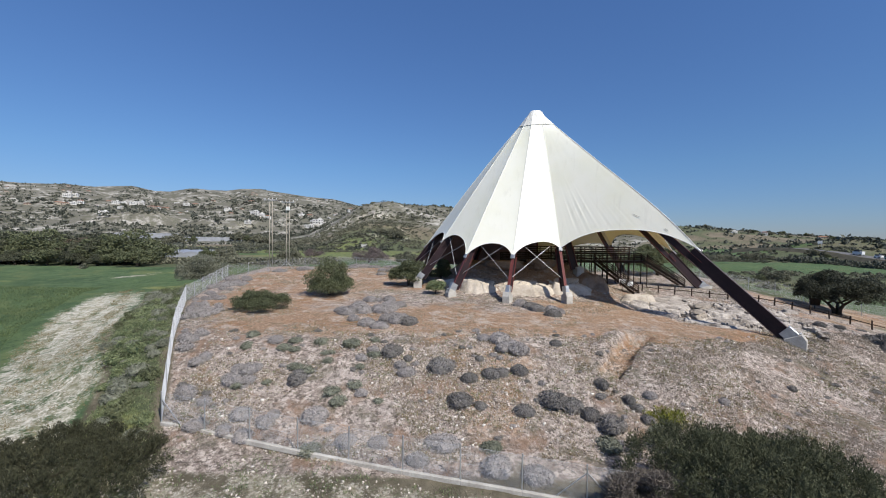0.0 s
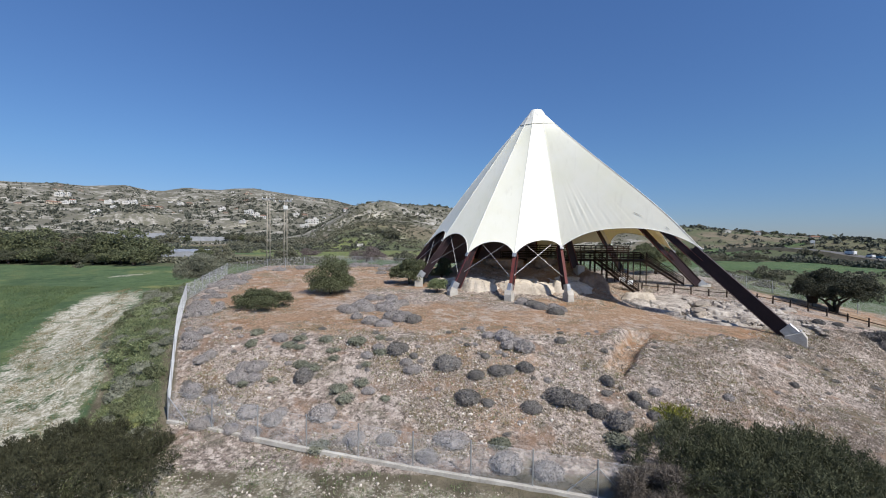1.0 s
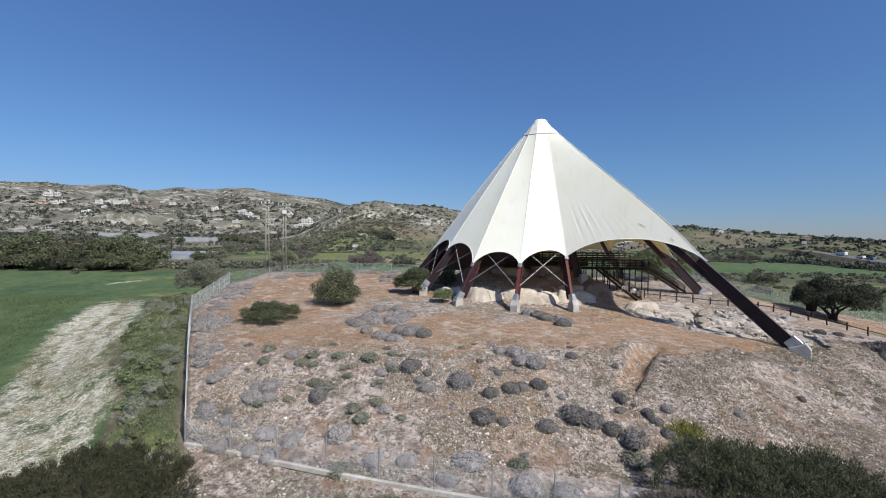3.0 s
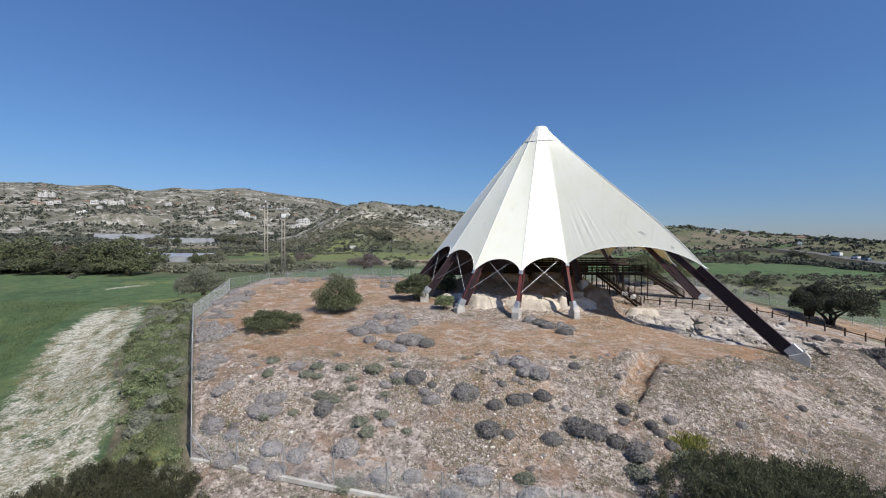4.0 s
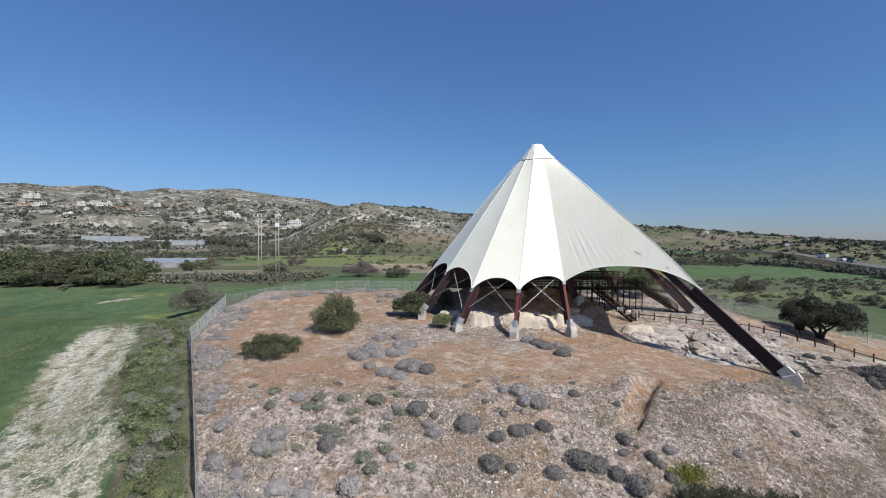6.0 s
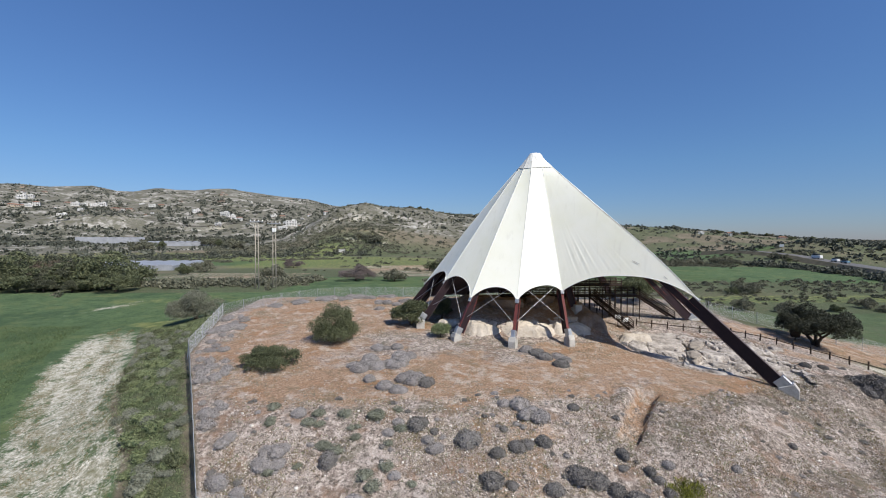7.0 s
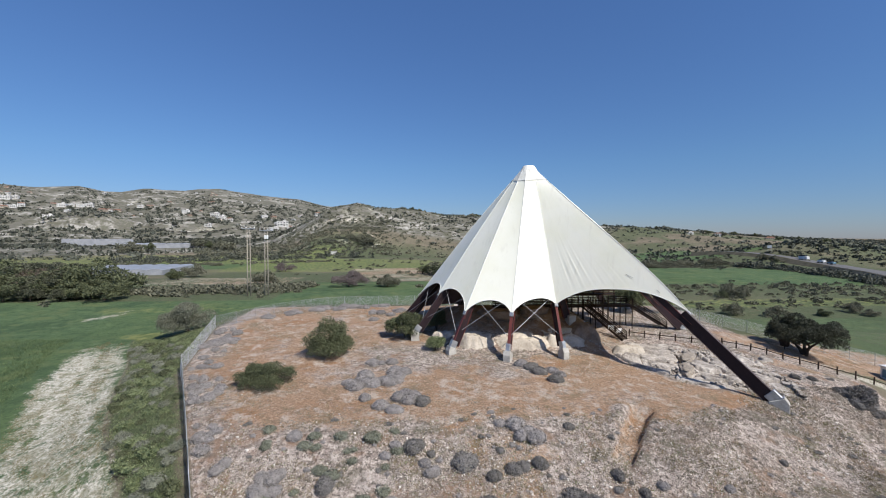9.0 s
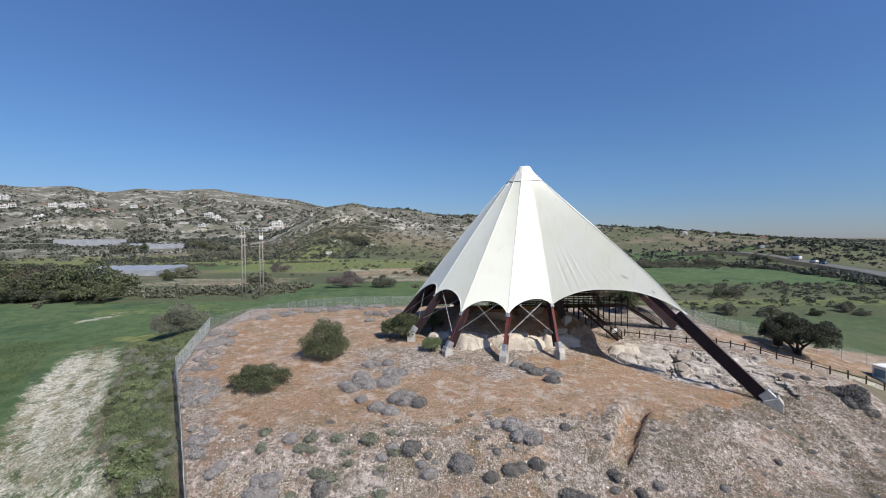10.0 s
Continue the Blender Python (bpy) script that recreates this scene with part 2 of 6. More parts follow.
LEAFRUST = foliage("rusty needle leaves", (0.02, 0.023, 0.013), (0.09, 0.09, 0.052), 0.25, 0.85)
LEAFPURPLE = foliage("bare purple twigs", (0.085, 0.068, 0.066), (0.19, 0.155, 0.148), 0.1, 0.8)
LEAFWEED = foliage("weed leaves", (0.085, 0.115, 0.055), (0.28, 0.315, 0.165), 0.3)
LEAFGREYGREEN = foliage("grey-green leaves", (0.12, 0.128, 0.095), (0.27, 0.278, 0.215), 0.2, 0.8, 0.3)
SHADESHEET = plain("added shade sheet", (0.22, 0.16, 0.19), (0.32, 0.24, 0.27), 0.5, 0.9)
LEAFGROVE = foliage("grove leaves", (0.042, 0.048, 0.032), (0.132, 0.138, 0.09), 0.2, 0.8)
LEAFRUSSET = foliage("russet twigs", (0.075, 0.058, 0.045), (0.19, 0.15, 0.115), 0.15, 0.8)
EDGESTEEL = plain("brown edge steel", (0.045, 0.030, 0.028), (0.10, 0.07, 0.062), 0.7, 0.5, 0.0, 0.1, gloss=0.4)
LEAFHILL = foliage("hill scrub leaves", (0.046, 0.052, 0.041), (0.122, 0.128, 0.10), 0.1, 0.8)
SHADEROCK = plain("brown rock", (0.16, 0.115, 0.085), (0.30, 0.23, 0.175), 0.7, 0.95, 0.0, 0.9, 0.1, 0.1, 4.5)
# grey-green scrub, its colours lifted to imitate haze over distance
LEAFHAZY = foliage("haze-paled scrub leaves", (0.07, 0.075, 0.052), (0.19, 0.186, 0.132), 0.1, 0.8)
HOUSEWALL = plain("white render", (0.50, 0.485, 0.46), (0.66, 0.65, 0.62), 0.3, 0.9, 0.0, 0.0)
HOUSECREAM = plain("cream render", (0.34, 0.29, 0.23), (0.46, 0.40, 0.32), 0.3, 0.9, 0.0, 0.0)
ROOFTILE = plain("terracotta tiles", (0.17, 0.09, 0.065), (0.27, 0.15, 0.10), 0.5, 0.9)
WINDOWDARK = plain("window glass", (0.02, 0.025, 0.03), (0.05, 0.06, 0.07), 0.5, 0.15, 0.0, 0.0, gloss=0.5)
PLASTIC = plain("greenhouse film", (0.20, 0.21, 0.228), (0.32, 0.33, 0.35), 0.2, 0.4, 0.0, 0.1, gloss=0.4)
ASPHALT = plain("asphalt", (0.10, 0.10, 0.10), (0.16, 0.155, 0.15), 0.2, 0.9)
PAINTWHITE = plain("white paint", (0.6, 0.6, 0.6), (0.78, 0.78, 0.76), 0.8, 0.5, 0.0, 0.0)
PAINTBLUE = plain("blue paint", (0.10, 0.18, 0.25), (0.17, 0.28, 0.35), 0.8, 0.5, 0.0, 0.0)
BLACKRUBBER = plain("black rubber", (0.01, 0.01, 0.01), (0.025, 0.025, 0.025), 2.0, 0.8, 0.0, 0.0)


# ---- builders ----
def mesh_object(name, verts, faces, material, smooth=False):
    me = bpy.data.meshes.new(name)
    me.from_pydata([tuple(v) for v in verts], [], [tuple(f) for f in faces])
    me.materials.append(material)
    if smooth:
        me.shade_smooth()
    me.update()
    return new(name, me)


def under(ob, parent):
    ob.parent = parent
    return ob


def part(name, bm, material, parent=None, label="", smooth=False):
    """Links a bmesh as one mesh object, under a thing or a part."""
    me = bpy.data.meshes.new(name)
    bm.to_mesh(me)
    bm.free()
    me.materials.append(material)
    if smooth:
        me.shade_smooth()
    ob = new(name, me)
    if parent is not None:
        ob.parent = parent
    if label:
        tagged(ob, label)
    return ob


def thing(name, label, category, at=(0, 0, 0), group="", kind=""):
    ob = new(name)
    ob.location = at
    ob.empty_display_size = 0.2
    return tagged(ob, label, category, group, kind)


def add_box(bm, size, m=None, bevel=0.0):
    m = m or Matrix.Identity(4)
    made = bmesh.ops.create_cube(bm, size=1.0, matrix=m @ Matrix.Diagonal((*size, 1)))
    if bevel:
        edges = list({e for v in made["verts"] for e in v.link_edges})
        bmesh.ops.bevel(bm, geom=edges, offset=bevel, segments=1, affect="EDGES")
    return bm


def box(size, m=None, bevel=0.0):
    return add_box(bmesh.new(), size, m, bevel)


def add_tube(bm, points, radii, sides=8, caps=True):
    """A tube along points."""
    rings = []
    points = [Vector(p) for p in points]
    for k, p in enumerate(points):
        way = (points[min(k + 1, len(points) - 1)] - points[max(k - 1, 0)]).normalized()
        side = way.cross(Vector((0, 0, 1)) if abs(way.z) < 0.95 else Vector((1, 0, 0))).normalized()
        up = side.cross(way)
        r = radii[k] if isinstance(radii, (list, tuple)) else radii
        rings.append([bm.verts.new(p + r * (side * math.cos(2 * math.pi * i / sides) + up * math.sin(2 * math.pi * i / sides))) for i in range(sides)])
    for a, b in zip(rings, rings[1:]):
        for i in range(sides):
            bm.faces.new((a[i], a[(i + 1) % sides], b[(i + 1) % sides], b[i]))
    if caps:
        bm.faces.new(rings[0][::-1])
        bm.faces.new(rings[-1])
    return bm


def tube(points, radii, sides=8, caps=True):
    return add_tube(bmesh.new(), points, radii, sides, caps)


def beam_matrix(a, b):
    """x along a to b, z as near up as can be; origin in the middle."""
    a, b = Vector(a), Vector(b)
    x = (b - a).normalized()
    y = Vector((0, 0, 1)).cross(x).normalized()
    z = x.cross(y)
    m = Matrix((x, y, z)).transposed().to_4x4()
    m.translation = (a + b) / 2
    return m


def add_beam(bm, a, b, width, depth, bevel=0.0):
    return add_box(bm, ((Vector(b) - Vector(a)).length, width, depth), beam_matrix(a, b), bevel)


def gz(x, y):
    return float(ground_z(x, y))

# ---- ground: shape of the land ----
LAT = np.random.RandomState(7).rand(256, 256)


def vnoise(x, y, size, layer=0):
    """Smooth lattice noise, 0 to 1, with cells of the given size in metres."""
    x, y = np.asarray(x, float) / size + 17.3 * layer, np.asarray(y, float) / size - 9.1 * layer
    i, j = np.floor(x).astype(int), np.floor(y).astype(int)
    u, v = x - i, y - j
    u, v = u * u * (3 - 2 * u), v * v * (3 - 2 * v)
    g = lambda a, b: LAT[a % 256, b % 256]
    return (g(i, j) * (1 - u) + g(i + 1, j) * u) * (1 - v) + (g(i, j + 1) * (1 - u) + g(i + 1, j + 1) * u) * v


def fnoise(x, y, size, octaves=4, layer=0):
    total, amp, norm = 0.0, 1.0, 0.0
    for k in range(octaves):
        total = total + amp * vnoise(x, y, size / 2 ** k, layer + k)
        norm += amp
        amp *= 0.5
    return total / norm


def sstep(a, b, v):
    t = np.clip((np.asarray(v, float) - a) / (b - a), 0, 1)
    return t * t * (3 - 2 * t)


def soft(d, k=1.0):
    """0 for d well below nought, d well above it."""
    return np.logaddexp(0, k * np.asarray(d, float)) / k


def fence_x(y):
    """Where the western fence line runs at a given y."""
    return np.interp(y, (20, 27, 50.5, 68.4, 78), (-14.0, -17.7, -30.2, -34.2, -33.0))


def edge_y(x):
    """The brow of the mound towards the camera."""
    return 35.1 + 0.45 * np.maximum(0, np.asarray(x, float) - 20) + 1.2 * (vnoise(x, 0 * np.asarray(x, float), 9, 3) - 0.5)


def dig_front(x):
    """Where the earth gives way to the bared rock."""
    return np.interp(x, (21, 22.3, 23.6, 25.9, 29.7, 32.6, 36, 47), (57, 53.3, 50.5, 46.6, 43.2, 42.2, 41.8, 41.5))


def land_z(x, y):
    """Smooth height of the land."""
    x, y = np.asarray(x, float), np.asarray(y, float)
    top = -0.85 + 0.04 * np.clip(y - 52, -20, 0) + 0.075 * np.clip(y - 52, 0, 28) - 0.045 * np.maximum(0, x - 5) * np.clip((76 - y) / 30, 0.3, 1)
    top = top - 0.45 * soft(edge_y(x) - y) - 0.35 * soft((fence_x(y) - x) * 0.88 - 0.5)
    top = top - 0.15 * soft(x - 44) - 0.14 * soft(y - 82)
    west = -5.6 + 3.2 * sstep(32, 68, y) + 1.6 * sstep(75, 115, y) - 2.4 * sstep(130, 220, y)
    east = -6.5 + 1.5 * sstep(60, 160, y)
    base = west + (east - west) * sstep(0, 40, x) - 0.08 * np.maximum(0, 32 - y) * (y > -40) - 5.76 * (y <= -40)
    near = base + soft(top - base, 2.0)
    # far hills
    r, a = np.hypot(x, y), np.degrees(np.arctan2(x, y))
    a2 = a + 1.6 * (fnoise(x, y, 120, 3, 15) - 0.5)
    ridge = np.interp(a, (-60, -43.3, -41.3, -39.9, -38, -36.3, -34.9, -32.4, -31.7, -30.4, -29.2, -28, -27, -24.9, -23.1, -21.1, -18.8, -16.4, -13.9, -11.7, -10.4, -8.8, -7, -5.4, -4.6, -0.8, 5, 20, 60),
                      (150, 150, 157, 154, 146, 164, 158, 142, 143, 167, 169, 163, 162, 175, 177, 168, 163, 157, 149, 135, 127, 133, 144, 135, 126, 100, 60, 26, 8))
    hill = np.interp(a2, (-22, -17.5, -13, -10.8, -7, -1, 6, 10, 18, 25, 34, 44, 49, 60), (2, 11, 38, 51, 56, 55, 52, 51, 44, 35, 25, 13, 7, 5))
    rough = fnoise(x, y, 260, 5, 11) - 0.5
    far1 = (ridge + 3) * sstep(620, 1700, r) * (1 + 0.05 * rough + 0.05 * (fnoise(x, y, 120, 4, 14) - 0.5)) * (1 - 0.35 * sstep(1900, 3500, r))
    # white scarps below the village
    lip = r + 70 * (fnoise(x, y, 90, 3, 16) - 0.5)
    far1 = far1 + (8 + 18 * fnoise(x, y, 60, 2, 18)) * sstep(935, 953, lip) * (1 - sstep(960, 1150, r)) * sstep(-40, -38, a) * (1 - sstep(-33.5, -31, a)) + 9 * sstep(900, 914, lip) * (1 - sstep(920, 1060, r)) * sstep(-32, -30, a) * (1 - sstep(-24, -20, a))
    face = sstep(-15, -13, a) * (1 - sstep(-7.5, -4, a))
    rr = r + (130 - 70 * face) * rough
    far2 = (hill + 4) * ((1 - face) * sstep(390, 690, rr) + face * (0.45 * sstep(385, 500, rr) + 0.55 * sstep(520, 610, rr))) * (1 + 0.18 * rough)
    knoll = 15 * np.exp(-((x - 306) / 70) ** 2 - ((y - 318) / 45) ** 2)
    front = y > 0
    return near + front * (np.maximum(far1, far2) + knoll + 4 * (fnoise(x, y, 90, 3, 5) - 0.5) * sstep(130, 320, r))


def trench_place(x, y):
    """Along and across the trial trench in the brow."""
    return -0.637 * (x - 17.7) - 0.770 * (y - 38.2), -0.770 * (x - 17.7) + 0.637 * (y - 38.2)


def ground_z(x, y):
    """Height of the ground with its small bumps."""
    x, y = np.asarray(x, float), np.asarray(y, float)
    close = 1 - sstep(100, 160, np.hypot(x, y))
    slope = sstep(-3, 4, edge_y(x) - y) * (x > fence_x(y))
    bumps = 0.35 * (fnoise(x, y, 5.0, 4, 20) - 0.5) * (0.5 + slope) + 0.14 * (vnoise(x, y, 1.1, 31) - 0.5) * slope
    s, q = trench_place(x, y)
    trench = 0.72 * (1 - sstep(0.72, 1.0, np.abs(q - 0.15))) * sstep(-0.9, -0.3, s) * (1 - sstep(6.8, 8.8, s))
    trench = trench - 0.4 * np.exp(-((q - 1.75) / 0.6) ** 2) * sstep(-0.2, 1.0, s) * (1 - sstep(3.5, 6.0, s))
    dig = 0.15 * sstep(0.42, 0.62, vnoise(x, y, 3.2, 40)) * sstep(18, 22, x) * (1 - sstep(38, 42, x)) * sstep(43, 46, y) * (1 - sstep(58, 62, y))
    knob = (1.9 * sstep(54.8, 59.8, y) + 1.1 * sstep(59.5, 63.5, y)) * (1 - sstep(68, 75, y)) * sstep(-1, 4, x) * (1 - sstep(20, 25.5, x))
    return land_z(x, y) + close * bumps + knob - trench - dig


# ---- ground mesh ----
def spread(lo, hi, step, out_lo, out_hi, grow):
    """Even steps from lo to hi, then growing ones outwards."""
    inner = list(np.arange(lo, hi + 1e-6, step))
    a, s = [], step
    v = hi
    while v < out_hi:
        s *= grow
        v += s
        a.append(v)
    b, s, v = [], step, lo
    while v > out_lo:
        s *= grow * 1.03
        v -= s
        b.append(v)
    return np.array(b[::-1] + inner + a)


def inside(x, y, x0, x1, y0, y1, blur):
    return sstep(-blur, blur, x - x0) * sstep(-blur, blur, x1 - x) * sstep(-blur, blur, y - y0) * sstep(-blur, blur, y1 - y)


def track_x(y):
    """Middle of the pale track through the western field."""
    return np.interp(y, (0, 24, 33, 41, 50, 58, 67, 75), (-22, -27, -31, -36.7, -41.7, -45.2, -49.3, -52.5))


def track_half(y):
    """Half the width of the pale track."""
    return np.interp(y, (20, 33, 41, 50, 58, 67, 75), (6.0, 5.3, 4.7, 4.9, 4.8, 3.7, 2.6))


PATH = ((28.0, 62.6), (34.8, 60.6), (39.4, 59.9), (44.0, 57.6), (48.4, 54.4), (52.2, 52.8), (58.7, 51.4), (75, 47))


def path_gap(x, y):
    """Distance from the pale footpath beside the rail."""
    best = np.full(np.shape(x), 1e9)
    for (ax, ay), (bx, by) in zip(PATH, PATH[1:]):
        dx, dy = bx - ax, by - ay
        t = np.clip(((x - ax) * dx + (y - ay) * dy) / (dx * dx + dy * dy), 0, 1)
        best = np.minimum(best, np.hypot(x - ax - t * dx, y - ay - t * dy))
    return best


def build_ground():
    xs, ys = spread(-50, 54, 0.42, -4400, 4400, 1.05), spread(18, 80, 0.42, -420, 4600, 1.03)
    gx, gy = np.meshgrid(xs, ys)
    x, y = gx.ravel(), gy.ravel()
    z = ground_z(x, y)
    nx, ny = len(xs), len(ys)
    k = (np.arange(ny - 1)[:, None] * nx + np.arange(nx - 1)[None]).ravel()
    faces = np.stack([k, k + 1, k + nx + 1, k + nx], 1)
    me = bpy.data.meshes.new("ground")
    me.vertices.add(len(x))
    me.vertices.foreach_set("co", np.stack([x, y, z], 1).ravel())
    me.loops.add(faces.size)
    me.loops.foreach_set("vertex_index", faces.ravel())
    me.polygons.add(len(faces))
    me.polygons.foreach_set("loop_start", np.arange(len(faces)) * 4)
    me.polygons.foreach_set("loop_total", np.full(len(faces), 4))
    me.update()
    me.shade_smooth()
    r, a = np.hypot(x, y), np.degrees(np.arctan2(x, y))
    d_front, d_west = edge_y(x) - y, fence_x(y) - x
    on = (1 - sstep(-1, 0.6, d_west)) * (1 - sstep(46, 54, x)) * (1 - sstep(80, 86, y)) * sstep(22, 24, y)
    brow = sstep(-3.5, 1.5, d_front - 1.6 * sstep(21, 27, x) + 2.5 * (fnoise(x, y, 4, 3, 50) - 0.5))
    east = sstep(-1.0, 1.0, y - dig_front(x) + 2.0 * (fnoise(x, y, 3, 3, 55) - 0.5)) * sstep(20.5, 22.5, x)
    margin = (1 - sstep(1.5, 5.5, -d_west + 4 * (fnoise(x, y, 4, 3, 56) - 0.5))) + 1.0 * inside(x, y, -14, 8, 47, 60, 4) * sstep(0.4, 0.6, fnoise(x, y, 5, 3, 57))
    red = on * (1 - brow) * (1 - 0.8 * east) * (0.24 + 1.15 * fnoise(x, y, 6, 4, 60)) * (1 - 0.58 * np.clip(margin, 0, 1))
    red = np.maximum(red, on * brow * 0.5 * sstep(0.54, 0.74, fnoise(x, y, 5, 4, 61)) * sstep(-12, -4, x) * (1 - sstep(16, 24, x)))
    stone = np.maximum(on, sstep(30, 40, x) * (1 - sstep(52, 60, x)) * (1 - sstep(58, 66, y)) * sstep(-200, 10, y))
    stone = stone * (1 - 0.42 * sstep(30, 38, x) * sstep(0.4, 0.55, fnoise(x, y, 5, 3, 59)))
    stone = np.maximum(stone, (1 - sstep(24.5, 26.5, y + 0.236 * (x + 14.3))) * sstep(-19.5, -18, x) * (r < 90) * 0.36)
    red = np.maximum(red, 0.5 * inside(x, y, 0, 27, 57, 70, 1.5))
    apron = np.maximum(inside(x, y, 0, 20, 53.6, 58.5, 1.0), 0.9 * inside(x, y, -4, 12, 46.5, 56, 2.0) * sstep(0.42, 0.56, fnoise(x, y, 4.5, 3, 58)))
    red = red * (1 - 0.6 * apron)
    half = track_half(y)
    dtrack = np.abs(x - track_x(y)) - half + 3.0 * (fnoise(x, y, 6, 3, 70) - 0.5)
    streak = fnoise((x - track_x(y)) * 3.0, y * 0.35, 3.0, 3, 72)
    pale = (1 - sstep(-1.6, 1.8, dtrack)) * (1 - sstep(60, 80, y)) * (y > -60) * (x < -18) * (0.42 + 0.30 * streak)
    pale = np.maximum(pale, 0.6 * (1 - sstep(0.7, 1.3, path_gap(x, y))))
    red = np.maximum(red, 0.62 * inside(x, y, 42, 90, 50, 66, 2.5) * (path_gap(x, y) > 2))
    pale = np.maximum(pale, 0.5 * sstep(0.3, 0.6, fnoise(x - 0.6 * y, y * 0.3, 2, 3, 71)) * inside(x, y - 1.55 * (x + 66.4), -69.8, -62.8, 86.0, 94.5, 1.6))
    pale = np.maximum(pale, 0.42 * apron)
    low = (1 - sstep(24.5, 26.5, y + 0.236 * (x + 14.3))) * (r < 90) * (y > 0)
    pale = np.maximum(pale, low * 0.42 * (x > -26))
    crop = inside(x, y, -400, 400, 20, 107, 3) * (x < fence_x(y) - 2) * np.maximum(sstep(-0.5, 1.5, track_x(y) + half - x), sstep(72, 80, y))
    crop = np.maximum(crop, inside(x, y, -38, 40, 98, 150, 4) * (1 - sstep(3, 8, x)))
    crop = np.maximum(crop, 0.52 * inside(x + 0.6 * (y - 66), y, 59, 500, 63, 101, 2))
    crop = np.maximum(crop, 0.92 * inside(x, y + 0.16 * (x - 104), 58, 212, 170, 268, 3))
    crop = np.maximum(crop, 0.8 * inside(x, y, -210, -60, 240, 330, 7))
    crop = np.maximum(crop, 0.9 * inside(x, y, 150, 280, 310, 430, 8))
    verge = sstep(-0.8, 0.8, x - track_x(y) - half) * sstep(0.2, 1.2, d_west) * (y > 10) * (y < 95) * (x < 0)
    grass = np.maximum(verge * 0.72, 0.8 * inside(x, y, -200, 200, 84, 128, 6))
    grass = np.maximum(grass, 0.85 * sstep(60, 90, r) * (1 - sstep(420, 500, r)) * (y > 30) * (0.6 + 0.9 * (fnoise(x, y, 60, 3, 80) - 0.3)))
    bloom = inside(x, y, -330, -60, 300, 420, 12) * 0.55 + inside(x, y, 62, 300, 114, 130, 3) * 0.5 + inside(x, y, -110, 30, 222, 350, 9) * 0.56
    bloom = bloom + 0.55 * inside(x, y, -40, -19, 14, 29.5, 2) + 0.34 * low * (x > -20)
    gap = x - track_x(y) - half
    bloom = bloom + 0.5 * sstep(-1.5, 0.5, gap) * (1 - sstep(2.5, 5.0, gap)) * sstep(46, 56, y) * (1 - sstep(74, 82, y)) * (x < -30)
    bloom = bloom + 0.42 * sstep(0.50, 0.62, fnoise(x * 0.25 + 0.1 * y, y, 7, 3, 85)) * inside(x, y, -95, -36, 64, 106, 4)
    bloom = bloom + inside(x, y, -100, -40, 440, 460, 6) * 0.45
    bare = inside(x, y, -100, -45, 141, 184, 4) * 0.9 + inside(x + 0.2 * (y - 185), y, -26, 22, 152, 255, 5) * 1.0 + inside(x, y, -330, -200, 420, 500, 10) * 0.6
    slope = np.hypot(*np.gradient(z.reshape(ny, nx), ys, xs)).ravel()
    pale = np.maximum(pale, (0.78 * (a < -19) + (0.46 + 0.14 * np.sin(1.1 * z + 3 * fnoise(x, y, 60, 2, 78))) * (a >= -19)) * sstep(0.28, 0.5, slope) * sstep(0.38, 0.52, fnoise(x, y, 22, 4, 77)) * (r > 380) * (y > 0) * (a < 5))
    hills = sstep(430, 560, r) * (y > 0) * (1 - 0.8 * sstep(22, 28, a))
    crop, bloom = crop * (1 - hills), np.clip(bloom * (1 - 0.5 * hills), 0, 1)
    pale = np.maximum(pale, np.clip(bare, 0, 1) * (0.26 + 0.36 * fnoise(x, y, 14, 3, 83)))
    red = np.maximum(red, np.clip(bare, 0, 1) * (0.20 + 0.5 * fnoise(x * 0.4, y, 16, 3, 84)))
    s, q = trench_place(x, y)
    cut = (1 - sstep(0.7, 1.1, np.abs(q - 0.15))) * sstep(-0.9, -0.3, s) * (1 - sstep(6.8, 8.6, s))
    bank = np.exp(-((q - 1.75) / 0.7) ** 2) * sstep(-0.2, 1.0, s) * (1 - sstep(3.5, 6.0, s))
    red, pale = np.maximum(red * (1 - bank), cut * 0.8), np.maximum(pale, 0.55 * bank)
    grass = np.maximum(grass, 0.62 * sstep(0.44, 0.56, fnoise(x, y, 60, 3, 81)) * sstep(22, 27, a) * sstep(380, 430, r) * (1 - sstep(900, 1100, r)) * (y > 0))
    for name, cols in (("soil", (red, stone, pale, hills)), ("veg", (crop, grass, bloom, np.ones_like(x)))):
        at = me.color_attributes.new(name, "FLOAT_COLOR", "POINT")
        at.data.foreach_set("color", np.stack(cols, 1).astype(np.float32).ravel())
    me.materials.append(GROUND)
    return tagged(new("ground", me), "sloping land with red earth, stony slopes, crops and dry hills", "ground", kind="structure")


build_ground()

# ---- the tent shelter ----
APEX = Vector((12.75, 60.3, 24.5))
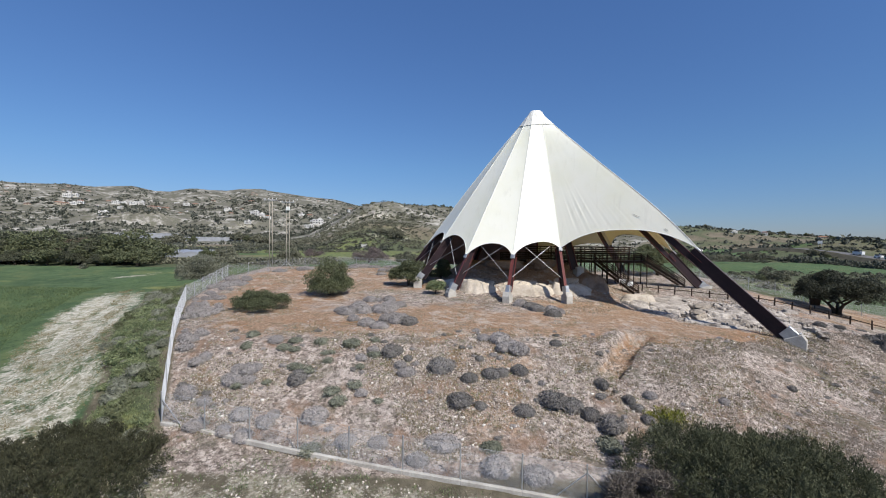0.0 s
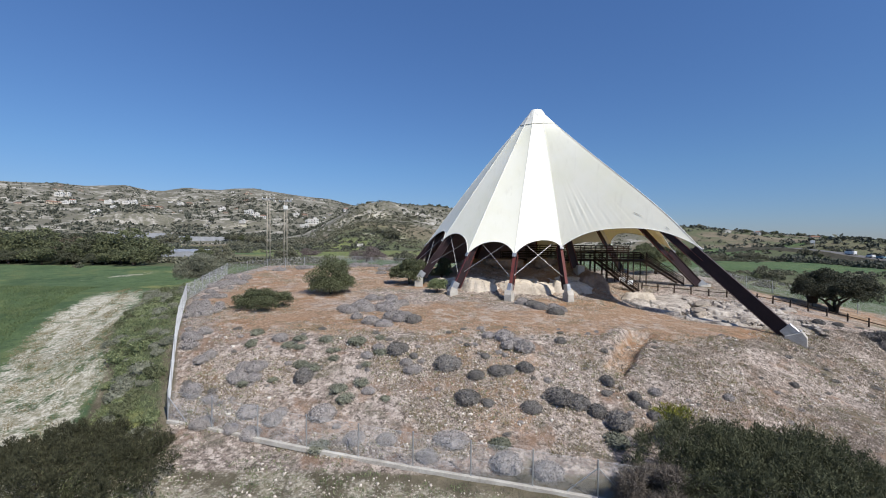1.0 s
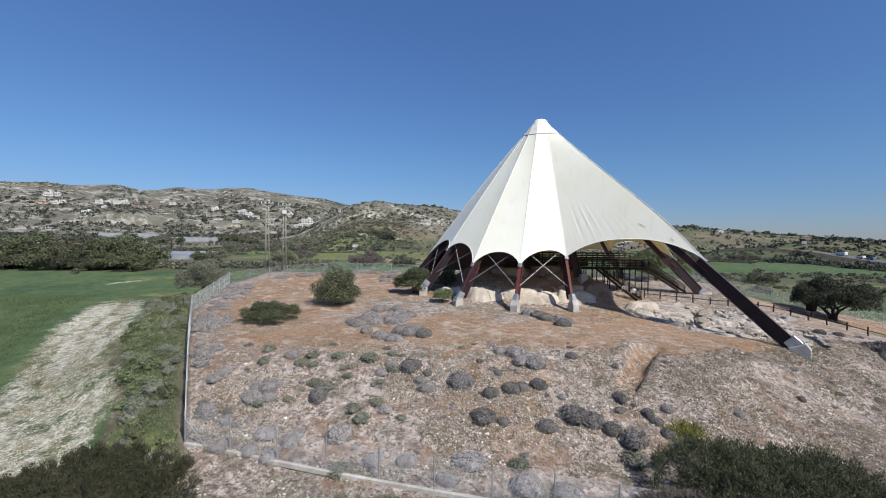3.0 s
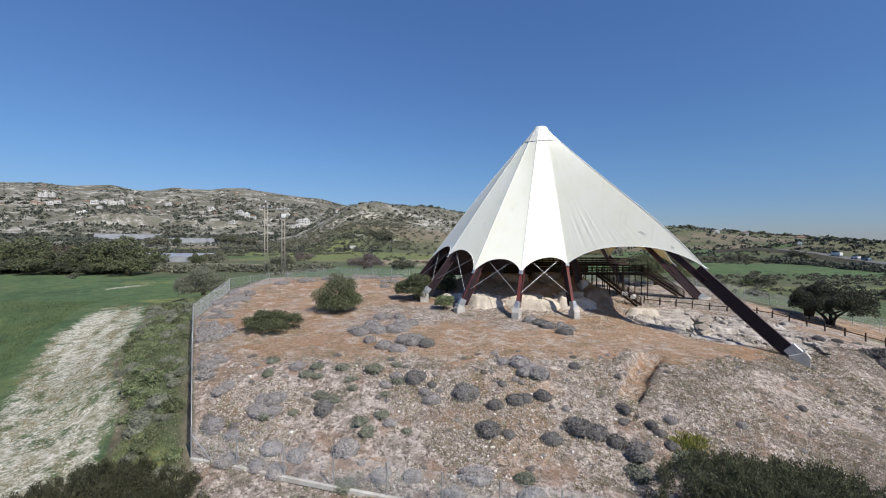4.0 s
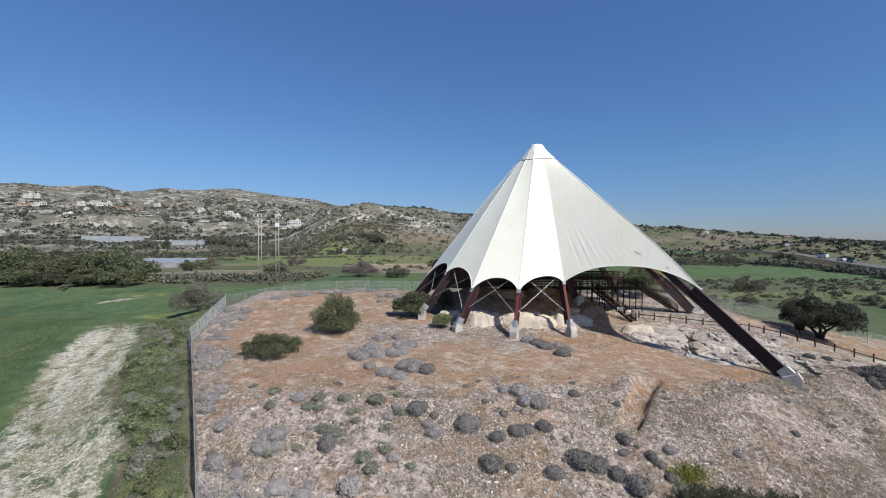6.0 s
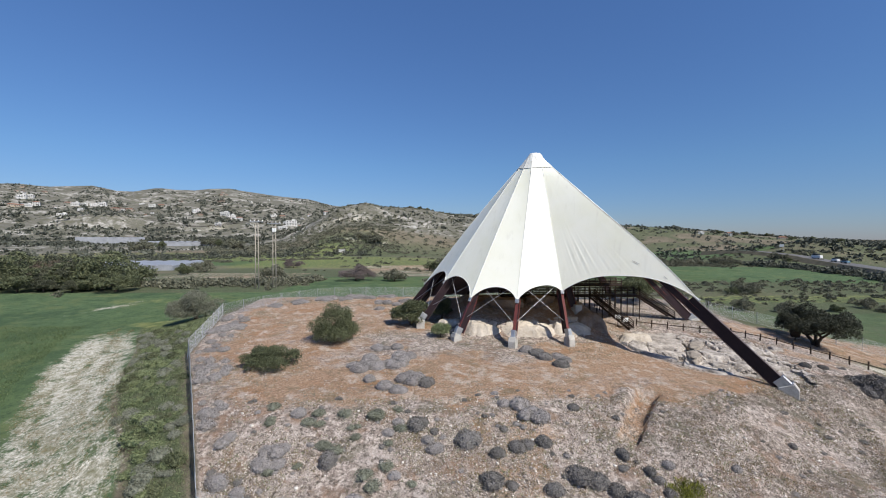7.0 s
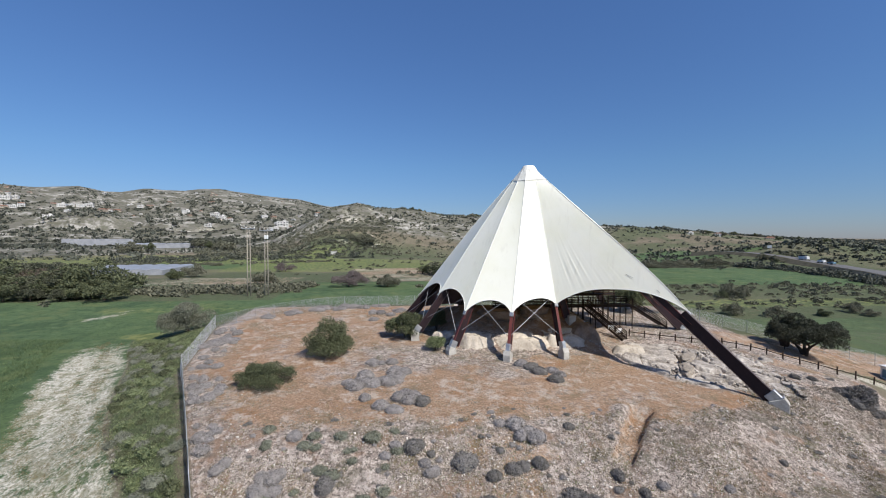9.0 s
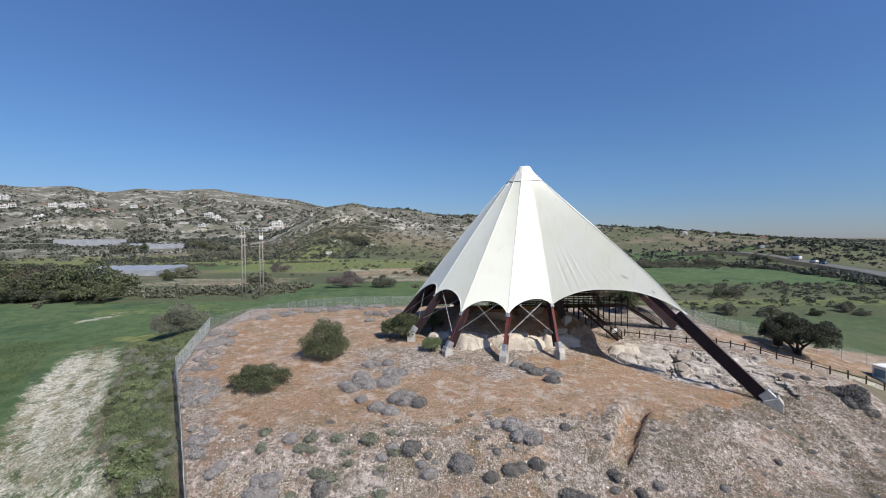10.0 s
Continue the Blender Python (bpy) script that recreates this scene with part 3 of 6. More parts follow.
# foot x, y, height of the beam's lower end, share of the beam (from the top) that the cloth covers, beam depth, beam width
LEGS = (
    ((-3.3, 60.2), 1.6, 0.785, 1.0, 0.40),
    ((1.2, 54.5), 0.7, 0.835, 1.0, 0.40),
    ((7.95, 52.0), 0.65, 0.83, 0.9, 0.40),
    ((15.35, 53.2), 0.55, 0.784, 0.9, 0.40),
    ((33.4, 40.8), -1.75, 0.706, 1.35, 0.45),
    ((39.7, 65.2), 0.3, 0.80, 1.3, 0.45),
    ((35.5, 83.0), 0.6, 0.78, 1.3, 0.45),
    ((19.0, 86.0), 0.6, 0.97, 1.0, 0.40),
    ((5.0, 82.0), 0.8, 0.97, 1.0, 0.40),
    ((-4.0, 75.0), 1.0, 0.96, 1.0, 0.40),
    ((-6.2, 67.5), 1.0, 0.80, 1.0, 0.40),
)


def leg_line(k):
    (fx, fy), fz, _, _, _ = LEGS[k]
    foot = Vector((fx, fy, fz))
    out = Vector((fx - APEX.x, fy - APEX.y, 0)).normalized()
    return APEX + out * 1.3 + Vector((0, 0, -0.9)), foot


def on_leg(k, s):
    a, f = leg_line(k)
    return a.lerp(f, s)


def ridge(k, w):
    """The cloth's ridge over a leg, w from the top (0) to the corner (1): a little fuller than the straight leg."""
    p = on_leg(k, w * LEGS[k][2])
    out = Vector((p.x - APEX.x, p.y - APEX.y, 0)).normalized()
    full, low = {4: (0.42, 2.2), 0: (0.22, 0.8), 10: (0.3, 0.9)}.get(k, (0.12, 0.8))
    return p + (out * 0.7 + Vector((0, 0, 0.7))) * full * math.sin(math.pi * w ** low)


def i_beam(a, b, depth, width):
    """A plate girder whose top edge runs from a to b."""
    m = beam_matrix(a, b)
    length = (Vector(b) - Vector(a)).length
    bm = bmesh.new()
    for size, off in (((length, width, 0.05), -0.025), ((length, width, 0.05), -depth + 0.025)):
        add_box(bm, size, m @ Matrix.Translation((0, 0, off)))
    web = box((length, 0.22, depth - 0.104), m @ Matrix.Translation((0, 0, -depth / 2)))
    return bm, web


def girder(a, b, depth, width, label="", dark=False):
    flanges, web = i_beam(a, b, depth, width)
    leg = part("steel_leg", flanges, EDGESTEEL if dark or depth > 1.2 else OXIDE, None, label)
    # the web's dark colour stands for shade on the girder's sides
    part("web", web, SHADEDWEB, leg, "shade-darkened steel web plate")
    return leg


def build_tent():
    tent = thing("tent_shelter", "tall white conical membrane shelter on red-brown steel legs over an excavation", "shelter", (APEX.x, APEX.y, 0))
    keep = []
    count = len(LEGS)
    for k in range(count):
        j = (k + 1) % count
        wide = (on_leg(k, 0.8) - on_leg(j, 0.8)).length
        rise = {1: 0.085, 2: 0.07, 3: 0.1205, 4: 0.17, 5: 0.13, 6: 0.1, 7: 0.02, 8: 0.02, 9: 0.02}.get(k, 0.052 + 0.006 * wide)
        sag = wide * {3: 0.0087, 4: -0.014}.get(k, 0.018)
        skew, power, round_off = (1.21, 2.6, 0.7) if k == 3 else (1.0, 2.3, 0.75)
        nu, nv = 150 if k == 3 else max(12, int(wide * 1.6)), 60 if k == 3 else 26
        verts, faces = [], []
        for iv in range(nv + 1):
            for iu in range(nu + 1):
                u, v = iu / nu, iv / nv
                arch = (1 - abs(2 * u ** skew - 1) ** power) ** round_off
                w = v * (1 - rise * arch * v * v)
                p = ridge(k, w).lerp(ridge(j, w), u)
                inward = Vector((APEX.x - p.x, APEX.y - p.y, 0)).normalized()
                p += inward * sag * 4 * u * (1 - u) * math.sin(math.pi * min(1, w * 1.05)) * 0.55
                if k == 3:
                    # creases that fan out from the short leg's corner
                    low = math.exp(-((v - 0.80) / 0.16) ** 2)
                    fan = math.exp(-((u - 0.24) / 0.13) ** 2) * low + 0.4 * math.exp(-((u - 0.55) / 0.22) ** 2) * math.exp(-((v - 0.9) / 0.12) ** 2)
                    uneven = 0.4 + 1.2 * abs(noise.noise(Vector((9 * u, 3 * v, 0.7))))
                    p += inward * fan * uneven * (0.040 * math.sin(88 * u - 9 * v) + 0.022 * math.sin(151 * u - 16 * v + 1.3))
                    p += inward * 0.05 * noise.noise(Vector((7 * u - v, 1.6 * v, 5.1))) * v
                if k == 4:
                    p += (Vector((0, 0, 0.8)) - inward * 0.5) * 0.3 * (4 * u * (1 - u)) ** 0.7 * math.sin(math.pi * w) ** 0.8
                p.z += 0.03
                verts.append(p)
        for iv in range(nv):
            for iu in range(nu):
                q = iv * (nu + 1) + iu
                faces.append((q, q + 1, q + nu + 2, q + nu + 1))
        keep.append(mesh_object("membrane_panel", verts, faces, MEMBRANE, True))
        # sheets added inside the back panels, their dark colour standing for shade
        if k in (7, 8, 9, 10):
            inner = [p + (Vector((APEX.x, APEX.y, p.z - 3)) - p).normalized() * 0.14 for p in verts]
            keep.append(tagged(mesh_object("shade_sheet", inner, faces, SHADESHEET, True), "dark plum sheet added for the shade inside the back panels"))
        if k == 3:
            # two scuffs on the cloth
            for spot, wide_r, tall in (((22.1, 49.6, 9.7), 0.30, 0.12), ((25.0, 48.2, 7.9), 0.12, 0.24)):
                q = min(range(nu + 2, len(verts) - nu - 3), key=lambda i: (verts[i] - Vector(spot)).length)
                ax, ay = (verts[q + 1] - verts[q - 1]).normalized(), (verts[q + nu + 1] - verts[q - nu - 1]).normalized()
                up = ax.cross(ay).normalized()
                up = up if up.y < 0 else -up
                bm = bmesh.new()
                ring = [bm.verts.new(verts[q] + up * 0.05 + (ax + ay * 0.8) * wide_r * math.cos(t * math.tau / 9) * (1 + 0.3 * math.sin(5 * t)) + ay * tall * math.sin(t * math.tau / 9)) for t in range(9)]
                bm.faces.new(ring)
                keep.append(part("scuff", bm, SCUFF, label="grey scuffed spot on the cloth"))
        rim = verts[-(nu + 1):]
        keep.append(part("edge_cable", tube([p + Vector((0, 0, -0.02)) for p in rim], 0.05, 6), SEAM, smooth=True))
    for k, ((fx, fy), fz, tip, depth, width) in enumerate(LEGS):
        a, f = leg_line(k)
        down, deep = Vector((0, 0, -0.14)), Vector((0, 0, -1.05 if depth > 1.2 else -0.6))
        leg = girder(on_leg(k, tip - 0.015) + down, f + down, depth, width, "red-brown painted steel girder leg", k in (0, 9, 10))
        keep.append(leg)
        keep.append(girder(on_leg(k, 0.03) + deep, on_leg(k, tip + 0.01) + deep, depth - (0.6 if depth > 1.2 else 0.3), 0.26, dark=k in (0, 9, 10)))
        seam = tube([ridge(k, i / 24) + Vector((0, 0, 0.03)) for i in range(1, 25)], 0.04, 6)
        keep.append(part("ridge_strip", seam, SEAM))
        # clamp where the cloth ends
        m = beam_matrix(a, f)
        way = (f - a).normalized()
        m.translation = on_leg(k, tip)
        clamp = add_box(box((0.5, 0.52, 0.16), m, 0.02), (0.16, 0.2, 0.34), m @ Matrix.Translation((0.2, 0, 0.02)), 0.02)
        part("tip_clamp", clamp, GALV, label="pale steel clamp at the cloth's corner").parent = leg
        # shoe and concrete footing
        m.translation = f - way * 0.35 + Vector((0, 0, -0.05 - depth * 0.42))
        shoe = add_box(box((1.0, width + 0.12, depth * 0.86), m, 0.03), (0.08, width + 0.4, depth * 1.1), m @ Matrix.Translation((0.52, 0, 0)), 0.01)
        part("steel_shoe", shoe, GALV, label="grey steel shoe plate").parent = leg
        g = gz(fx, fy)
        yaw = math.atan2(fy - APEX.y, fx - APEX.x)
        bm = bmesh.new()
        long, half = (1.7, 0.45) if depth > 1.2 else (1.15, 0.46)
        high = fz - 0.55
        prof = [(-0.35 * long, g - 0.8), (0.65 * long, g - 0.8), (0.65 * long, max(g + 0.35, high - 0.3)), (0.42 * long, high + 0.25), (-0.35 * long, high - 0.25 * long + 0.1)]
        prof[4] = (prof[4][0], max(prof[4][1], g + 0.1))
        rot = Matrix.Translation((fx, fy, 0)) @ Matrix.Rotation(yaw, 4, "Z")
        sides = [[bm.verts.new(rot @ Vector((px, s * half, pz))) for px, pz in prof] for s in (-1, 1)]
        bm.faces.new(sides[0])
        bm.faces.new(sides[1][::-1])
        for i in range(5):
            bm.faces.new((sides[0][i], sides[1][i], sides[1][(i + 1) % 5], sides[0][(i + 1) % 5]))
        bmesh.ops.recalc_face_normals(bm, faces=bm.faces)
        bmesh.ops.bevel(bm, geom=list(bm.edges), offset=0.04, segments=1, affect="EDGES")
        keep.append(part("footing", bm, CONCRETE, label="pale concrete footing block"))
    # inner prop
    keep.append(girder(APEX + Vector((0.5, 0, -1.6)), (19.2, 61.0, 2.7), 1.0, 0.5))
    keep.append(part("footing", box((1.1, 1.3, 2.2), pose(19.3, 61.0, 1.8, 0, 0, 10), 0.05), CONCRETE))
    # crossed tie rods between the short legs
    for k in (10, 0, 1, 2):
        j = (k + 1) % len(LEGS)
        for a, b in ((on_leg(k, 0.94), on_leg(j, 0.72)), (on_leg(j, 0.94), on_leg(k, 0.72))):
            keep.append(part("tie_rod", tube([a + Vector((0, 0.35, -0.3)), b + Vector((0, 0.35, -0.3))], 0.034, 6), RODSTEEL))
    # cap over the mast head, laid over the cloth
    bm = bmesh.new()
    rings = []
    for level, (lift, r) in enumerate(((0.0, 0.74), (-0.12, 0.86), (-0.55, 1.12))):
        ring = []
        for k in range(count):
            d0 = on_leg(k, 0.1) - APEX
            d1 = on_leg((k + 1) % count, 0.1) - APEX
            for d in (d0, (d0 + d1) / 2):
                d = Vector((d.x, d.y, 0)).normalized()
                ring.append(bm.verts.new(APEX + d * r + Vector((0, 0, lift))))
        rings.append(ring)
    for w in (0.022, 0.05, 0.075):
        ring = []
        for k in range(count):
            p, q = ridge(k, w), ridge((k + 1) % count, w)
            for v in (p, (p + q) / 2):
                out = Vector((v.x - APEX.x, v.y - APEX.y, 0)).normalized()
                ring.append(bm.verts.new(v + out * 0.05 + Vector((0, 0, 0.06))))
        rings.append(ring)
    for a, b in zip(rings, rings[1:]):
        n = len(a)
        for i in range(n):
            bm.faces.new((a[i], b[i], b[(i + 1) % n], a[(i + 1) % n]))
    bm.faces.new(rings[0])
    bmesh.ops.recalc_face_normals(bm, faces=bm.faces)
    keep.append(part("cap", bm, CAP, label="cream cloth cap over the mast head"))
    for ob in keep:
        ob.parent = tent
        ob.matrix_parent_inverse = Matrix.Translation(-tent.location)
    return tent


build_tent()

# ---- chain-link fence ----
def fence_run(label, points, spacing=3.2, height=1.95, brace_ends=(), kerb=False, wire=0.0031):
    """A chain-link fence along points: posts, three strands and woven mesh, standing on the ground."""
    x0, y0 = points[0]
    fence = thing("chain_link_fence", label, "fence", (x0, y0, gz(x0, y0)))
    keep = []
    stations = []
    for (ax, ay), (bx, by) in zip(points, points[1:]):
        n = max(1, round(math.hypot(bx - ax, by - ay) / spacing))
        stations += [(ax + (bx - ax) * i / n, ay + (by - ay) * i / n) for i in range(n)]
    stations.append(points[-1])
    grounds = [float(land_z(x, y)) for x, y in stations]
    wob = random.Random(len(stations))
    for (x, y), g in zip(stations, grounds):
        lean = (wob.uniform(-0.03, 0.03), wob.uniform(-0.03, 0.03))
        bm = tube([(x, y, g - 0.5), (x + lean[0], y + lean[1], g + height)], 0.04, 7)
        add_tube(bm, [(x + lean[0], y + lean[1], g + height), (x + lean[0], y + lean[1], g + height + 0.05)], 0.05, 7)
        keep.append(part("post", bm, GALV, smooth=False))
    wires, faces = [], []

    def strip(a, b, w):
        """A three-sided wire."""
        a, b = Vector(a), Vector(b)
        way = (b - a).normalized()
        s = way.cross(Vector((0.3, 0.9, 0.2))).normalized()
        t = way.cross(s)
        n0 = len(wires)
        for p in (a, b):
            for ang in (0, 2.094, 4.189):
                wires.append(p + w * (s * math.cos(ang) + t * math.sin(ang)))
        faces.extend(((n0, n0 + 1, n0 + 4, n0 + 3), (n0 + 1, n0 + 2, n0 + 5, n0 + 4), (n0 + 2, n0, n0 + 3, n0 + 5)))

    for k in range(len(stations) - 1):
        (ax, ay), (bx, by) = stations[k], stations[k + 1]
        ga, gb = grounds[k], grounds[k + 1]
        long = math.hypot(bx - ax, by - ay)
        for h in (0.06, height * 0.5, height - 0.04):
            strip((ax, ay, ga + h), (bx, by, gb + h), 0.006)

        def at(u, h):
            u = min(max(u, 0), 1)
            return (ax + (bx - ax) * u, ay + (by - ay) * u, ga + (gb - ga) * u + h)

        pitch, hi = 0.085, height - 0.06
        m = int((long + hi) / pitch)
        for i in range(m):
            s = i * pitch - hi
            for flip in (False, True):
                u0, u1 = max(s, 0), min(s + hi, long)
                h0, h1 = u0 - s, u1 - s
                if flip:
                    h0, h1 = hi - h0, hi - h1
                if u1 - u0 > 0.02:
                    strip(at(u0 / long, 0.04 + h0), at(u1 / long, 0.04 + h1), wire)
    keep.append(tagged(mesh_object("wire_mesh", wires, faces, WIRE), "grey woven wire mesh", kind="stuff"))
    for (x, y), (dx, dy) in brace_ends:
        g = float(land_z(x, y))
        keep.append(part("brace", tube([(x, y, g + height * 0.8), (x + dx, y + dy, float(land_z(x + dx, y + dy)) - 0.05)], 0.032, 7), GALV))
    if kerb:
        for k in range(len(stations) - 1):
            (ax, ay), (bx, by) = stations[k], stations[k + 1]
            bm = bmesh.new()
            add_beam(bm, (ax, ay - 0.05, grounds[k] - 0.04), (bx, by - 0.05, grounds[k + 1] - 0.04), 0.24, 0.30, 0.03)
            keep.append(part("kerb", bm, CONCRETE, label="weathered concrete strip under the fence"))
    for ob in keep:
        ob.parent = fence
        ob.matrix_parent_inverse = Matrix.Translation(-fence.location)
    return fence


CORNER, BEND, BACK = (-17.7, 27.0), (-30.2, 50.5), (-34.2, 68.4)
fence_run("grey chain-link fence on a concrete strip at the slope's foot", (CORNER, (7.3, 21.1), (19.0, 18.6)), 3.22, 1.95, ((CORNER, (1.5, -0.35)), ((7.3, 21.1), (-1.6, 0.4)), ((7.3, 21.1), (1.6, -0.35))), True, 0.0026)
fence_run("grey chain-link fence beside the green field", (CORNER, BEND, BACK), 3.1, 1.95, ((CORNER, (-0.7, 1.4)), (BEND, (0.6, -1.4))))
fence_run("grey chain-link fence along the back of the mound", (BACK, (-27.5, 75.5), (-14.0, 85.0), (4.0, 90.0), (28.0, 88.0), (44.0, 73.5), (57.5, 63.0), (78.0, 54.5)), 3.4, 1.95, (((-27.5, 75.5), (1.2, 0.9)), ((-27.5, 75.5), (-1.2, -1.2)), ((-14.0, 85.0), (1.4, 0.6)), ((-14.0, 85.0), (-1.3, -0.9))), False, 0.0026)

# ---- plants ----
def quads_mesh(name, corners, material):
    """A mesh of loose quads from an array (n, 4, 3)."""
    n = len(corners)
    me = bpy.data.meshes.new(name)
    me.vertices.add(n * 4)
    me.vertices.foreach_set("co", np.asarray(corners, np.float32).ravel())
    me.loops.add(n * 4)
    me.loops.foreach_set("vertex_index", np.arange(n * 4))
    me.polygons.add(n)
    me.polygons.foreach_set("loop_start", np.arange(n) * 4)
    me.polygons.foreach_set("loop_total", np.full(n, 4))
    me.materials.append(material)
    me.update()
    return me


def unit(v):
    return v / np.maximum(np.linalg.norm(v, axis=-1, keepdims=True), 1e-9)


def leaf_quads(points, axes, length, width, rng, out=None, loose=0.5):
    """Leaf-shaped quads at points, each along its axis; where ways outwards are given, their faces turn that way."""
    n = len(points)
    face = unit(rng.normal(size=(n, 3)))
    side = unit(np.cross(axes, face if out is None else out + loose * face))
    ln = length * rng.uniform(0.6, 1.3, (n, 1))
    wd = width * rng.uniform(0.6, 1.3, (n, 1))
    base, tip, mid = points - axes * ln * 0.5, points + axes * ln * 0.5, points + axes * ln * 0.05
    return np.stack([base, mid + side * wd * 0.5, tip, mid - side * wd * 0.5], 1)


def blob_points(blobs, n, rng, low=0.72):
    """Points near the skins of the blobs (x, y, z, rx, rz), with the ways outwards."""
    b = np.array(blobs, float)
    weight = b[:, 3] ** 2
    pick = rng.choice(len(b), n, p=weight / weight.sum())
    d = unit(rng.normal(size=(n, 3)))
    d[:, 2] = np.where(d[:, 2] < -0.35, -d[:, 2], d[:, 2])
    shell = rng.uniform(low, 1.04, (n, 1)) ** 0.8
    ext = np.stack([b[pick, 3], b[pick, 3], b[pick, 4]], 1)
    return b[pick, :3] + d * shell * ext, d


def crown_mesh(name, blobs, n, length, width, material, seed, upright=0.0, low=0.72, loose=0.9):
    rng = np.random.RandomState(seed)
    p, d = blob_points(blobs, n, rng, low)
    axes = unit(d + loose * rng.normal(size=(n, 3)) + np.array([0, 0, upright]))
    return quads_mesh(name, leaf_quads(p, axes, length, width, rng, d, 0.8), material)


def lumps(n, rx, rz, size, rng, z0=0.0):
    """Blobs that fill a dome of the given half width and height."""
    out = []
    for k in range(n):
        t, q = rng.uniform(0, math.tau), math.sqrt(rng.uniform(0, 1))
        h = rng.uniform(0, 1) * math.sqrt(max(0, 1 - q * q * 0.9))
        s = size * rng.uniform(0.7, 1.25)
        out.append((rx * q * math.cos(t), rx * q * math.sin(t), z0 + rz * h, s, s * rng.uniform(0.75, 1.0)))
    return out


def cushion_mesh(name, material, seed, count=1900, green=False):
    """A dense rounded cushion of twigs over a woody core, one metre in half width, standing on the origin."""
    rng = np.random.RandomState(seed)
    blobs = [(0, 0, 0.05, 0.78, 0.66)]
    for k in range(5):
        t, q = rng.uniform(0, math.tau), rng.uniform(0.25, 0.5)
        s = rng.uniform(0.42, 0.56)
        blobs.append((q * math.cos(t), q * math.sin(t), rng.uniform(0.05, 0.2), s, s * rng.uniform(0.8, 1.0)))
    p, d = blob_points(blobs, count, rng, 0.7 if green else 0.93)
    p[:, 2] = np.maximum(p[:, 2], -0.08)
    spread_out = 1.0 if green else 0.75
    axes = unit(0.5 * d + spread_out * rng.normal(size=d.shape) + np.array([0, 0, 0.2]))
    leaves = leaf_quads(p, axes, 0.2 if green else 0.15, 0.08 if green else 0.06, rng, d, 0.6)
    core, k = [], 0.6 if green else 0.84
    for bx, by, bz, rx, rz in blobs:
        u, v = np.meshgrid(np.linspace(0, math.tau, 11), np.linspace(-0.3, math.pi / 2, 6))
        g = np.stack([bx + k * rx * np.cos(u) * np.cos(v), by + k * rx * np.sin(u) * np.cos(v), bz + k * rz * np.sin(v)], 2)
        core.append(np.stack([g[:-1, :-1], g[:-1, 1:], g[1:, 1:], g[1:, :-1]], 2).reshape(-1, 4, 3))
    return quads_mesh(name, np.concatenate([leaves] + core), material)


GREYCUSHIONS = [cushion_mesh("thyme_shrub", LEAFGREY, 100 + k) for k in range(5)]
DARKCUSHIONS = [cushion_mesh("thyme_shrub", LEAFDARK, 120 + k) for k in range(4)]
GREENCUSHIONS = [cushion_mesh("green_shrub", LEAFGREYGREEN, 140 + k, 1500, True) for k in range(3)]
SMALLGREY = [cushion_mesh("thyme_shrub", LEAFGREY, 150 + k, 700, True) for k in range(3)]
GREYGREENS = [cushion_mesh("green_shrub", LEAFGREYGREEN, 180 + k, 700, True) for k in range(3)]
DEEPGREENS = [cushion_mesh("green_shrub", LEAFGREEN, 190 + k, 650, True) for k in range(2)]
SMALLDARK = [cushion_mesh("thyme_shrub", LEAFDARK, 160 + k, 700, True) for k in range(3)]
SMALLGREEN = [cushion_mesh("green_shrub", LEAFWEED, 170 + k, 650, True) for k in range(3)]


def plant_cushions(name, spots, meshes, label, group, seed, flat=1.0):
    rng = random.Random(seed)
    single = []
    for x, y, r in spots:
        if r < 1.0:
            single.append((x, y, r))
            continue
        # a broad patch is several cushions grown together
        n, t0 = (3 if r < 1.1 else 4), rng.uniform(0, math.tau)
        for k in range(n):
            t = t0 + math.tau * k / n + rng.uniform(-0.4, 0.4)
            single.append((x + 0.62 * r * math.cos(t), y + 0.62 * r * math.sin(t), r * rng.uniform(0.52, 0.74)))
    for x, y, r in single:
        ob = new(name, rng.choice(meshes))
        r *= 1.2
        ob.matrix_basis = pose(x, y, gz(x, y) - 0.04, 0, 0, rng.uniform(0, 360)) @ Matrix.Diagonal((r * rng.uniform(0.9, 1.2), r * rng.uniform(0.85, 1.1), r * rng.uniform(0.85, 1.1) * flat, 1))
        size = "small " if r < 0.62 else "broad " if r > 1.05 else ""
        tagged(ob, size + label, "shrub", group)


GREY_SLOPE = ((-21.0, 35.1, 0.69), (-18.4, 32.3, 0.59), (-18.0, 32.7, 0.56), (-14.4, 30.8, 1.1), (-17.4, 29.2, 0.76), (-15.8, 28.5, 0.52), (-13.5, 34.9, 0.68), (-8.1, 27.6, 0.9), (-15.2, 26.5, 0.69), (-13.4, 26.2, 0.51), (-12.0, 25.9, 0.68), (-12.9, 27.5, 0.72), (-11.1, 27.0, 0.63), (-10.8, 27.6, 0.45), (-3.8, 25.5, 0.6))
GREY_FOOT = ((-5.5, 29.5, 0.43), (-6.2, 32.8, 0.47), (-5.4, 33.7, 0.49), (-3.1, 32.1, 0.55), (-2.5, 31.4, 0.62), (0.2, 25.4, 0.92), (14.7, 30.1, 0.51), (19.7, 29.7, 0.43), (25.5, 30.5, 0.24), (-5.7, 25.5, 0.67), (-1.3, 24.2, 0.62), (3.1, 23.6, 0.91), (5.2, 23.0, 0.81), (5.0, 34.4, 0.7), (5.7, 34.8, 0.68))
